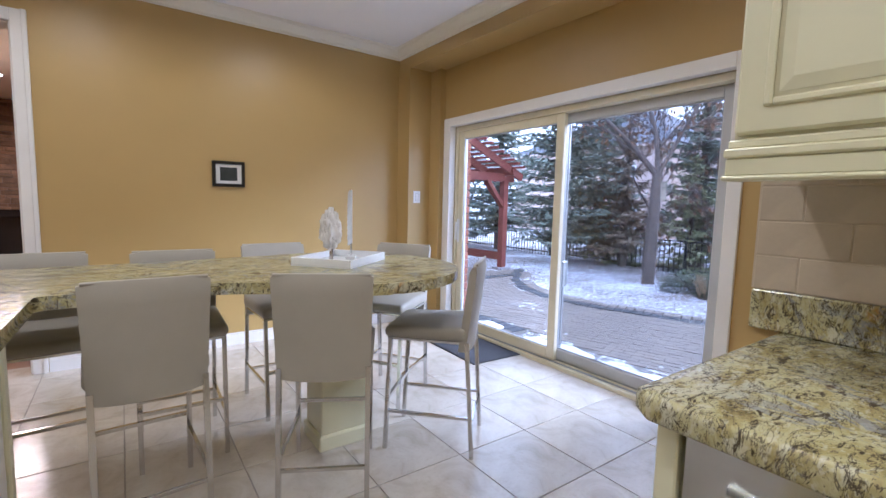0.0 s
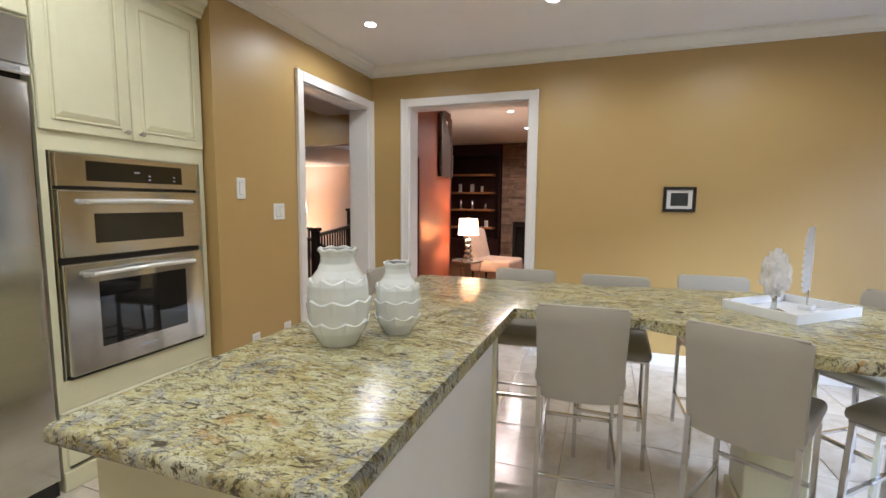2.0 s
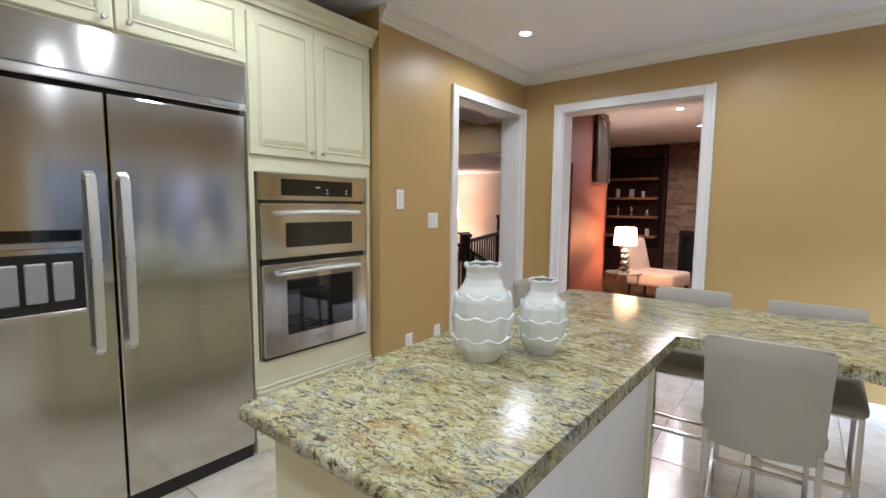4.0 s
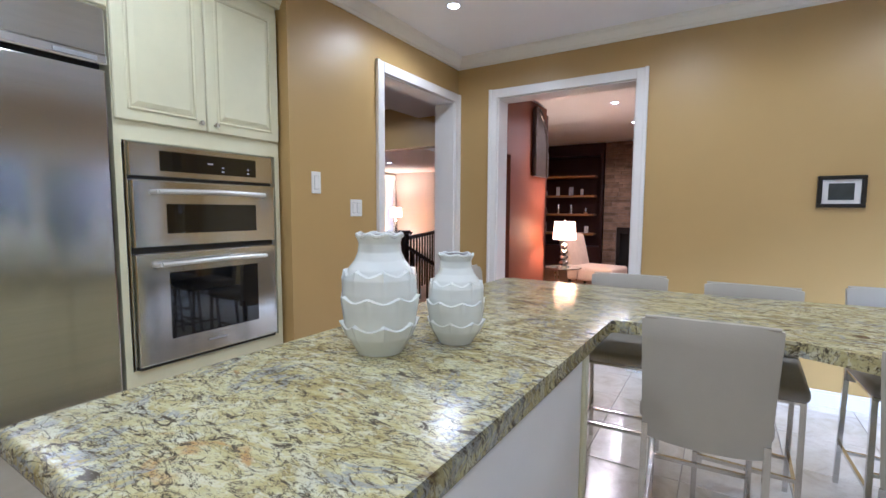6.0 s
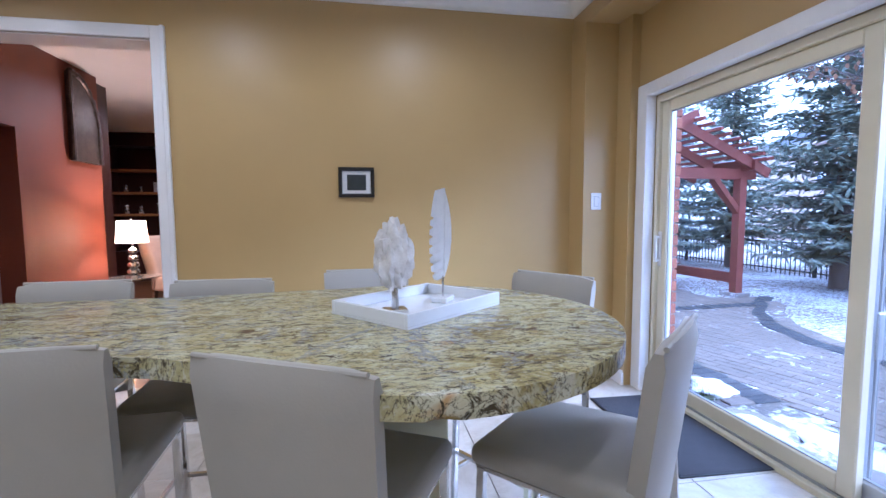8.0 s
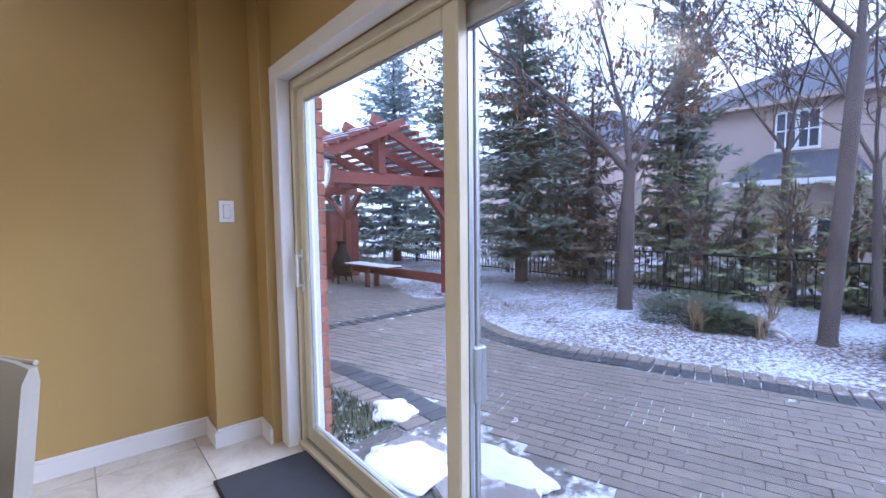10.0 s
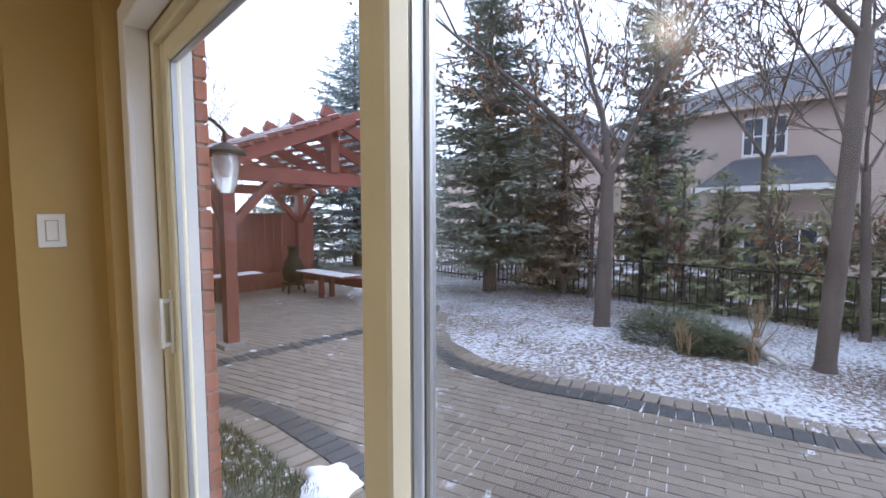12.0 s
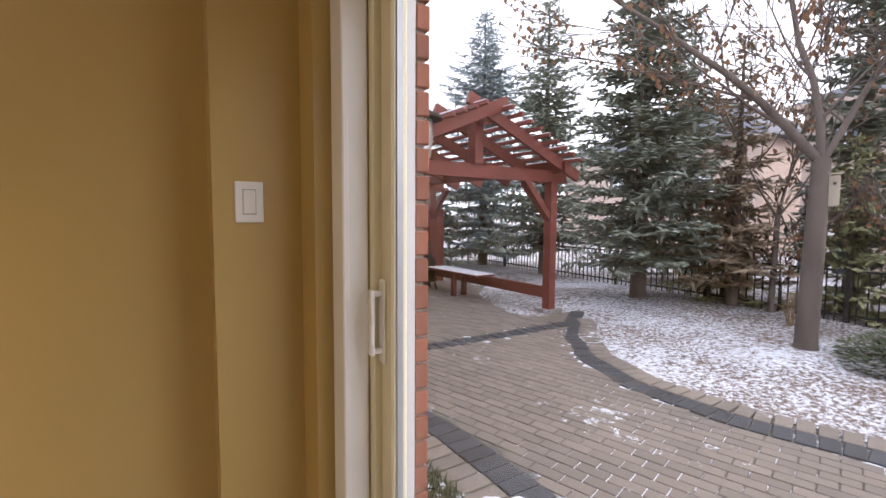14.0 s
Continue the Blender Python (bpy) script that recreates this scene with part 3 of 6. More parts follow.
def floor_tiles():
    s, g = 0.455, 0.004
    x0, y0 = 3.08 - 12 * s, 2.585 - 10 * s
    cache = {}
    for i in range(16):
        for j in range(17):
            ax, bx = max(x0 + i * s + g / 2, -1.75), min(x0 + (i + 1) * s - g / 2, DX)
            ay, by = max(y0 + j * s + g / 2, -1.7), min(y0 + (j + 1) * s - g / 2, NY + 0.2)
            if bx - ax < 0.03 or by - ay < 0.03 or (ax > 2.76 and by < 1.3):
                continue
            key = (round(bx - ax, 3), round(by - ay, 3))
            if key not in cache:
                cache[key] = to_mesh("tile", box(-key[0] / 2, key[0] / 2, -key[1] / 2, key[1] / 2, -0.005, 0.0, 0.0015), M["tile"])
            ob = new("tile", cache[key])
            ob.location = ((ax + bx) / 2, (ay + by) / 2, 0)
            ob.parent = tile_base


# ---- island with bar top ----
def smooth_path(points, n=8):
    """Catmull-Rom through the points of an open line."""
    out = []
    p = [points[0], *points, points[-1]]
    for a, b, c, d in zip(p, p[1:], p[2:], p[3:]):
        for k in range(n):
            t = k / n
            out.append(tuple(0.5 * (2 * b[i] + (c[i] - a[i]) * t + (2 * a[i] - 5 * b[i] + 4 * c[i] - d[i]) * t * t + (3 * b[i] - a[i] - 3 * c[i] + d[i]) * t ** 3) for i in (0, 1)))
    out.append(points[-1])
    return out


def rounded_slab(outline, z0, z1, r):
    bm = prism(outline, z0, z1)
    edges = [e for e in bm.edges if abs(e.verts[0].co.z - e.verts[1].co.z) < 1e-6]
    bmesh.ops.bevel(bm, geom=edges, offset=r, segments=3, affect="EDGES", profile=0.5)
    return bm


def island():
    cx, cy, r = 2.205, 3.07, 0.592
    arc = [(cx + r * math.cos(a), cy + r * math.sin(a)) for a in [radians(-92 + 200 * k / 40) for k in range(41)]]
    south = smooth_path([(1.04, 2.785), (1.35, 2.81), (1.58, 2.80), (1.8, 2.69), (1.98, 2.54), (arc[0][0], arc[0][1])], 8)
    north = smooth_path([arc[-1], (1.75, 3.60), (1.45, 3.56), (1.1, 3.55)], 8)
    outline = [(0.31, 1.335), (0.29, 1.355), (0.29, 3.52), (0.32, 3.55)] + list(reversed(north)) + list(reversed(arc))[1:-1] + list(reversed(south)) + [(1.04, 1.37), (1.005, 1.335)]
    outline.reverse()
    top = tagged(part("island_worktop", rounded_slab(outline, 0.874, 0.92, 0.016), M["granite"], smooth=True), "polished yellow granite worktop with a rounded bar end on the island", "worktop")
    base = thing("island_cabinet", "cream painted kitchen island base under the granite", "cabinet")
    part("body", box(0.35, 0.975, 1.41, 2.715, 0.1, 0.873, 0.003), M["cabinet"], base)
    part("plinth", box(0.42, 0.92, 1.48, 2.67, 0.0, 0.1), M["cabinet"], base)
    part("corner_post", box(0.95, 0.995, 2.675, 2.73, 0.0, 0.873, 0.006), M["cabinet"], base)
    part("end_panel", box(0.975, 0.985, 1.42, 2.67, 0.0, 0.873, 0.003), M["trim"], base)
    for k in range(3):
        d = part("door", box(0.33, 0.35, 1.44 + k * 0.42, 1.845 + k * 0.42, 0.12, 0.85, 0.006), M["cabinet"], base)
        part("panel", box(0.326, 0.331, 1.5 + k * 0.42, 1.785 + k * 0.42, 0.18, 0.79, 0.002), M["cabinet"], d)
    ped = thing("bar_pedestal", "cream painted square support under the round bar end", "support")
    part("column", box(2.06, 2.3, 2.98, 3.2, 0.08, 0.86, 0.005), M["cabinet"], ped)
    part("foot", box(2.045, 2.315, 2.965, 3.215, 0, 0.08, 0.008), M["cabinet"], ped)
    part("head", box(1.95, 2.33, 2.93, 3.25, 0.855, 0.8735, 0.004), M["cabinet"], ped)


island()


# ---- counter stools ----
def stool():
    """Origin on the floor under the middle of the backrest, facing +y."""
    st = thing("bar_stool", "beige leatherette counter stool with slim chrome legs", "bar stool", "stools round the island bar")
    w = 0.195
    # seat, gently dished, with rounded front
    bm = box(-w, w, 0.02, 0.43, 0.585, 0.655, 0.022, 3)
    for v in bm.verts:
        if v.co.z > 0.62:
            v.co.z += 0.012 * math.cos((v.co.x / w) * 1.5) - 0.02 * max(0, (v.co.y - 0.33) / 0.1)
    part("seat", bm, M["leather"], st, smooth=True)
    bm = bmesh.new()
    nx, nz = 8, 10
    grid = {}
    for side in (0, 1):
        for i in range(nx + 1):
            for k in range(nz + 1):
                u, t = -1 + 2 * i / nx, k / nz
                thick = 0.026 * (1 - 0.55 * max(0, (t - 0.9) / 0.1) ** 2) * (1 - 0.3 * abs(u) ** 8)
                bend = -0.05 * t + 0.012 * (u * u)
                z = 0.535 + 0.43 * t - 0.012 * (abs(u) ** 6) * (t > 0.95) + 0.012 * (1 - u * u) * (t < 0.05) * -1
                grid[side, i, k] = bm.verts.new((u * (w - 0.012 * (1 - t)), 0.03 + bend + (thick if side else -thick), z))
    for i in range(nx):
        for k in range(nz):
            bm.faces.new((grid[0, i, k], grid[0, i + 1, k], grid[0, i + 1, k + 1], grid[0, i, k + 1]))
            bm.faces.new((grid[1, i, k], grid[1, i, k + 1], grid[1, i + 1, k + 1], grid[1, i + 1, k]))
    for i in range(nx):
        bm.faces.new((grid[0, i, 0], grid[1, i, 0], grid[1, i + 1, 0], grid[0, i + 1, 0]))
        bm.faces.new((grid[0, i, nz], grid[0, i + 1, nz], grid[1, i + 1, nz], grid[1, i, nz]))
    for k in range(nz):
        bm.faces.new((grid[0, 0, k], grid[0, 0, k + 1], grid[1, 0, k + 1], grid[1, 0, k]))
        bm.faces.new((grid[0, nx, k], grid[1, nx, k], grid[1, nx, k + 1], grid[0, nx, k + 1]))
    bmesh.ops.recalc_face_normals(bm, faces=bm.faces)
    back = part("backrest", bm, M["leather"], st, smooth=True)
    part("top_piping", tube((-w + 0.01, -0.02, 0.961), (w - 0.01, -0.02, 0.961), 0.006, n=8), M["leather"], back, smooth=True)
    part("seat_frame", box(-w + 0.012, w - 0.012, 0.03, 0.415, 0.572, 0.586, 0.002), M["chrome"], st)
    for sx in (-1, 1):
        x = sx * (w - 0.02)
        part("leg", bar((x, 0.02, 0.58), (x, -0.02, 0.0), 0.02, 0.02, (0, 1, 0)), M["chrome"], st)
        part("leg", bar((x, 0.40, 0.58), (x, 0.425, 0.0), 0.02, 0.02, (0, 1, 0)), M["chrome"], st)
        part("side_stretcher", bar((x, -0.005, 0.2), (x, 0.415, 0.2), 0.014, 0.014), M["chrome"], st)
    part("front_footrest", bar((-w + 0.02, 0.412, 0.27), (w - 0.02, 0.412, 0.27), 0.016, 0.016), M["chrome"], st)
    part("rear_stretcher", bar((-w + 0.02, -0.008, 0.165), (w - 0.02, -0.008, 0.165), 0.014, 0.014), M["chrome"], st)
    return st


def stools():
    first = stool()
    spots = [((1.165, 2.725), (1.55, 2.745)), ((1.735, 2.665), (2.09, 2.475)), ((2.635, 2.51), (2.915, 2.775)), ((2.984, 3.416), (2.763, 3.734)), ((2.258, 3.91), (1.90, 3.895)), ((1.698, 3.675), (1.324, 3.685)), ((1.141, 3.755), (0.766, 3.735)), ((0.05, 3.66), (0.01, 3.29))]
    for k, ((ax, ay), (bx, by)) in enumerate(spots):
        turn = math.degrees(math.atan2(by - ay, bx - ax))
        mx, my = (ax + bx) / 2, (ay + by) / 2
        c, s = math.cos(radians(turn)), math.sin(radians(turn))
        m = pose(mx - s * 0.02, my + c * 0.02, 0, 0, 0, turn)
        if k == 0:
            first.matrix_basis = m
        else:
            copy_thing(first, m)


stools()


# ---- tall units on the west side ----
FX = -0.95


def panel_door(name, y0, y1, z0, z1, parent, knob=None, x=FX):
    """A raised-panel door facing +x."""
    d = part(name, box(x - 0.002, x + 0.018, y0, y1, z0, z1, 0.005), M["cabinet"], parent)
    w = 0.062
    part("groove", box(x + 0.0165, x + 0.0188, y0 + w, y1 - w, z0 + w, z1 - w), M["dark_cream"], d, "darker cream groove")
    for a in ((y0 + w - 0.012, y0 + w, z0 + w - 0.012, z1 - w + 0.012), (y1 - w, y1 - w + 0.012, z0 + w - 0.012, z1 - w + 0.012), (y0 + w, y1 - w, z0 + w - 0.012, z0 + w), (y0 + w, y1 - w, z1 - w, z1 - w + 0.012)):
        part("moulding", box(x + 0.017, x + 0.025, *a, 0.003), M["cabinet"], d)
    pb = box(x + 0.018, x + 0.027, y0 + w + 0.008, y1 - w - 0.008, z0 + w + 0.008, z1 - w - 0.008)
    front = [f for f in pb.faces if f.normal.x > 0.9]
    bmesh.ops.inset_region(pb, faces=front, thickness=0.03)
    inner = max((f for f in pb.faces if f.normal.x > 0.9), key=lambda f: f.calc_area())
    for v in pb.verts:
        if v.co.x > x + 0.026 and v not in inner.verts:
            v.co.x = x + 0.0195
    part("raised_panel", pb, M["cabinet"], d)
    if knob:
        ky, kz = knob
        k = part("knob", lathe(((0.006, 0), (0.005, 0.012), (0.011, 0.02), (0.013, 0.027), (0.009, 0.033)), 14), M["nickel"], d, "small round nickel knob", True)
        k.matrix_basis = pose(x + 0.017, ky, kz, 0, 90, 0)
    return d


def oven_tower():
    tower = thing("oven_cabinet", "tall cream cabinet with two raised-panel doors above a built-in oven", "cabinet")
    y0, y1 = 2.065, 2.945
    part("side_panel", box(-1.72, FX, y0, y0 + 0.03, 0, 2.5), M["cabinet"], tower)
    part("side_panel", box(-1.72, FX, y1 - 0.03, y1, 0, 2.5), M["cabinet"], tower)
    part("top_rail", box(FX - 0.02, FX, y0 + 0.03, y1 - 0.03, 2.46, 2.5), M["cabinet"], tower)
    part("middle_rail", box(FX - 0.02, FX, y0 + 0.03, y1 - 0.03, 1.625, 1.72), M["cabinet"], tower)
    part("lower_rail", box(FX - 0.02, FX, y0 + 0.03, y1 - 0.03, 0.40, 0.54), M["cabinet"], tower)
    part("back", box(-1.74, -1.72, y0, y1, 0, 2.5), M["cabinet"], tower)
    panel_door("door", y0 + 0.004, 2.49, 1.712, 2.462, tower, (2.453, 1.75))
    panel_door("door", 2.496, y1 - 0.006, 1.712, 2.462, tower, (2.533, 1.75))
    for z, d in ((0.385, 0.012), (0.36, 0.02), (0.335, 0.014)):
        part("base_moulding", box(FX - 0.01, FX + d, y0, y1, z - 0.011, z + 0.011, 0.005), M["cabinet"], tower)
    part("drawer_front", box(FX - 0.02, FX + 0.012, y0 + 0.02, y1 - 0.02, 0.12, 0.32, 0.006), M["cabinet"], tower)
    part("plinth", box(FX - 0.02, FX + 0.008, y0, y1, 0, 0.1, 0.004), M["cabinet"], tower)
    return tower


def cornice():
    shape = ((0.0, 0.0), (0.018, 0.0), (0.022, 0.02), (0.035, 0.03), (0.045, 0.055), (0.07, 0.075), (0.075, 0.1), (0.0, 0.1))
    bm = bmesh.new()
    a = [bm.verts.new((FX + d, 0.85, 2.5 + h)) for d, h in shape]
    b = [bm.verts.new((FX + d, 2.99, 2.5 + h)) for d, h in shape]
    n = len(shape)
    for k in range(n):
        bm.faces.new((a[k], a[(k + 1) % n], b[(k + 1) % n], b[k]))
    bm.faces.new(a)
    bm.faces.new(list(reversed(b)))
    bm_box(bm, -1.72, FX, 0.86, 2.96, 2.5, 2.52)
    bmesh.ops.recalc_face_normals(bm, faces=bm.faces)
    tagged(part("cabinet_cornice", bm, M["cabinet"]), "cream moulded cornice along the tall cabinets", "cornice")


def ovens():
    ov = thing("wall_oven", "stainless steel built-in microwave and oven with black glass", "oven")
    y0, y1, x = 2.105, 2.882, FX + 0.004
    c = (y0 + y1) / 2
    part("body", box(-1.6, FX - 0.022, y0 + 0.02, y1 - 0.02, 0.545, 1.62), M["black"], ov)
    part("trim_frame", box(FX - 0.021, x, y0, y1, 0.54, 1.622, 0.003), M["steel_v"], ov)
    cp = part("control_panel", box(x, x + 0.022, y0 + 0.005, y1 - 0.005, 1.462, 1.616, 0.004), M["steel_v"], ov)
    part("display", box(x + 0.02, x + 0.0245, c - 0.25, c + 0.27, 1.492, 1.588), M["dark_glass"], cp, "black glass control display")
    for dy, dz, w in ((0.0, 1.545, 0.03), (0.07, 1.53, 0.012), (0.07, 1.51, 0.014), (0.22, 1.53, 0.012), (0.22, 1.51, 0.014)):
        part("display_mark", box(x + 0.024, x + 0.0252, c + dy - w / 2, c + dy + w / 2, dz - 0.004, dz + 0.004), M["alu"], cp)
    part("gap", box(x, x + 0.004, y0 + 0.005, y1 - 0.005, 1.448, 1.462), M["black"], ov)

    def oven_door(name, z0, z1, wz0, wz1, hz):
        d = part(name, box(x + 0.002, x + 0.036, y0 + 0.006, y1 - 0.006, z0, z1, 0.005), M["steel_v"], ov)
        part("window", box(x + 0.034, x + 0.0385, c - 0.235, c + 0.255, wz0, wz1, 0.001), M["dark_glass"], d, "dark reflecting oven window")
        hb = bmesh.new()
        pts = [(x + 0.036, c - 0.3, hz - 0.004), (x + 0.075, c - 0.285, hz), (x + 0.085, c, hz + 0.006), (x + 0.075, c + 0.285, hz), (x + 0.036, c + 0.3, hz - 0.004)]
        for a, b in zip(pts, pts[1:]):
            bm_tube(hb, a, b, 0.012, n=10)
        part("handle", hb, M["handle"], d, "curved steel bar handle", True)
        return d

    oven_door("microwave_door", 1.128, 1.444, 1.19, 1.335, 1.392)
    part("gap", box(x, x + 0.006, y0 + 0.005, y1 - 0.005, 1.1, 1.128), M["black"], ov)
    d = oven_door("oven_door", 0.56, 1.098, 0.67, 1.0, 1.045)
    part("badge", box(x + 0.035, x + 0.038, c - 0.05, c + 0.05, 0.615, 0.625), M["alu"], d)
    part("vent_slot", box(x, x + 0.02, y0 + 0.01, y1 - 0.01, 0.543, 0.557), M["black"], ov)


def fridge():
    fr = thing("refrigerator", "stainless steel side-by-side refrigerator with water dispenser", "refrigerator")
    y0, y1, mid, x = 0.84, 2.045, 1.425, FX + 0.005
    part("body", box(-1.72, FX - 0.02, y0 + 0.01, y1 - 0.01, 0.0, 2.16), M["black"], fr)
    part("door", box(FX - 0.018, x + 0.02, mid + 0.004, y1 - 0.004, 0.085, 1.905, 0.008, 2), M["steel"], fr)
    fd = part("freezer_door", box(FX - 0.018, x + 0.02, y0 + 0.004, mid - 0.004, 0.085, 1.905, 0.008, 2), M["steel"], fr)
    gr = part("top_grille", box(FX - 0.018, x + 0.026, y0, y1, 1.965, 2.165, 0.006), M["steel"], fr)
    part("grille_lip", box(FX - 0.018, x + 0.034, y0, y1, 1.925, 1.966, 0.006), M["chrome"], gr)
    part("badge", box(x + 0.033, x + 0.037, y1 - 0.19, y1 - 0.04, 1.936, 1.954), M["alu"], gr)
    part("kick_plate", box(FX - 0.03, FX - 0.005, y0, y1, 0.0, 0.08), M["black"], fr)
    for y, p in ((mid - 0.075, fd), (mid + 0.045, fr)):
        hb = bmesh.new()
        pts = [(x + 0.02, y, 1.57), (x + 0.055, y, 1.545), (x + 0.07, y, 1.2), (x + 0.055, y, 0.815), (x + 0.02, y, 0.79)]
        for a, b in zip(pts, pts[1:]):
            bm_bar(hb, a, b, 0.036, 0.018, (1, 0, 0))
        bmesh.ops.bevel(hb, geom=list(hb.edges), offset=0.005, segments=2, affect="EDGES")
        part("handle", hb, M["handle"], p, "long curved steel handle", True)
    # dispenser
    ya, yb = 0.99, 1.315
    part("dispenser_display", box(x + 0.018, x + 0.025, ya, yb, 1.285, 1.33, 0.003), M["dark_glass"], fd, "black dispenser display")
    part("dispenser_trim", box(x + 0.0185, x + 0.0245, ya, yb, 1.255, 1.284, 0.003), M["chrome"], fd)
    part("dispenser_bay", box(x + 0.018, x + 0.0235, ya, yb, 0.985, 1.235, 0.004), M["black"], fd, "dark recessed dispenser bay")
    for k in range(3):
        b = box(x + 0.0225, x + 0.036, ya + 0.05 + k * 0.085, ya + 0.118 + k * 0.085, 1.04, 1.2, 0.008, 2)
        part("paddle", b, M["alu"], fd)
    part("drip_shelf", box(x + 0.02, x + 0.05, ya + 0.005, yb - 0.005, 0.985, 1.005, 0.006, 2), M["chrome"], fd)
    up = thing("fridge_cabinet", "cream wall cabinet with two low doors above the refrigerator", "cabinet")
    part("carcass", box(-1.72, FX - 0.004, y0, 2.063, 2.17, 2.5), M["cabinet"], up)
    panel_door("door", y0 + 0.005, mid + 0.05, 2.18, 2.49, up, (mid + 0.01, 2.215))
    panel_door("door", mid + 0.056, 2.061, 2.18, 2.49, up, (mid + 0.1, 2.215))


oven_tower()
cornice()
ovens()
fridge()


# ---- worktop by the jog wall, with wall cabinet ----
def side_run():
    out = [(2.03, -1.2), (2.03, 1.318), (2.06, 1.353), (2.748, 1.353), (2.748, -1.2)]
    out.reverse()
    tagged(part("side_worktop", rounded_slab(out, 0.87, 0.92, 0.014), M["granite"], smooth=True), "polished yellow granite worktop along the kitchen wall", "worktop")
    tagged(part("granite_upstand", box(2.725, 2.7495, -1.2, 1.42, 0.9205, 1.03, 0.004), M["granite"]), "low yellow granite upstand against the wall", "upstand")
    b = thing("base_cabinet", "cream base cabinet run beside the dishwasher", "cabinet")
    part("end_panel", box(2.09, 2.745, 1.285, 1.325, 0.0, 0.868, 0.003), M["cabinet"], b)
    part("body", box(2.13, 2.745, -1.2, 0.665, 0.1, 0.868), M["cabinet"], b)
    part("door", box(2.11, 2.13, 0.2, 0.66, 0.12, 0.85, 0.005), M["cabinet"], b)
    dw = thing("dishwasher", "stainless steel dishwasher under the granite worktop", "dishwasher")
    part("body", box(2.13, 2.72, 0.68, 1.28, 0.02, 0.866), M["black"], dw)
    part("door", box(2.095, 2.13, 0.682, 1.278, 0.1, 0.862, 0.005), M["steel_v"], dw)
    part("handle", tube((2.055, 0.745, 0.76), (2.055, 1.215, 0.76), 0.011, n=10), M["chrome"], dw, "steel bar handle", True)
    for y in (0.785, 1.175):
        part("handle_post", tube((2.055, y, 0.76), (2.096, y, 0.76), 0.008, n=8), M["chrome"], dw)
    u = thing("wall_cabinet", "antique cream wall cabinet with a raised-panel door", "cabinet")
    x = 2.42
    part("carcass", box(x, 2.748, 0.2, 1.37, 1.395, 2.5), M["cabinet"], u)
    for ya, yb in ((0.78, 1.366), (0.205, 0.774)):
        # doors facing -x
        d = part("door", box(x - 0.02, x + 0.001, ya, yb, 1.41, 2.49, 0.006), M["cabinet"], u)
        w = 0.07
        part("groove", box(x - 0.0215, x - 0.019, ya + w, yb - w, 1.41 + w, 2.49 - w), M["dark_cream"], d)
        for a in ((ya + w - 0.016, ya + w, 1.41 + w - 0.016, 2.49 - w + 0.016), (yb - w, yb - w + 0.016, 1.41 + w - 0.016, 2.49 - w + 0.016), (ya + w, yb - w, 1.41 + w - 0.016, 1.41 + w), (ya + w, yb - w, 2.49 - w, 2.49 - w + 0.016)):
            part("moulding", box(x - 0.03, x - 0.018, *a, 0.004), M["cabinet"], d)
        pb = box(x - 0.03, x - 0.02, ya + w + 0.01, yb - w - 0.01, 1.41 + w + 0.01, 2.49 - w - 0.01)
        bmesh.ops.inset_region(pb, faces=[f for f in pb.faces if f.normal.x < -0.9], thickness=0.035)
        inner = max((f for f in pb.faces if f.normal.x < -0.9), key=lambda f: f.calc_area())
        for v in pb.verts:
            if v.co.x < x - 0.029 and v not in inner.verts:
                v.co.x = x - 0.0225
        part("raised_panel", pb, M["cabinet"], d)
    for z0, z1, d in ((1.38, 1.40, 0.02), (1.36, 1.38, 0.032), (1.32, 1.36, 0.024), (1.31, 1.321, 0.036)):
        part("light_rail", box(x - d, x + 0.02, 0.2, 1.37 + d * 0.3, z0, z1, 0.004), M["cabinet"], u)


side_run()


def backsplash():
    host = structure("wall_backsplash", box(2.7385, 2.7505, -1.2, 1.425, 1.031, 1.42), M["backsplash"], "beige travertine tile backsplash above the worktop", "wall")
    me = to_mesh("tile", box(-0.004, 0.004, -0.1, 0.1, -0.0455, 0.0455, 0.0015), M["backsplash"])
    half = to_mesh("tile", box(-0.004, 0.004, -0.049, 0.049, -0.0455, 0.0455, 0.0015), M["backsplash"])
    for r in range(4):
        y = 1.42 - (0.1 if r % 2 else 0.049)
        z = 1.078 + r * 0.0945
        k = 0
        while y > 0.4:
            short = k == 0 and r % 2 == 0
            ob = new("tile", half if short else me)
            ob.location = (2.7405, y, z)
            ob.parent = host
            y -= 0.1525 if short else 0.2035
            k += 1


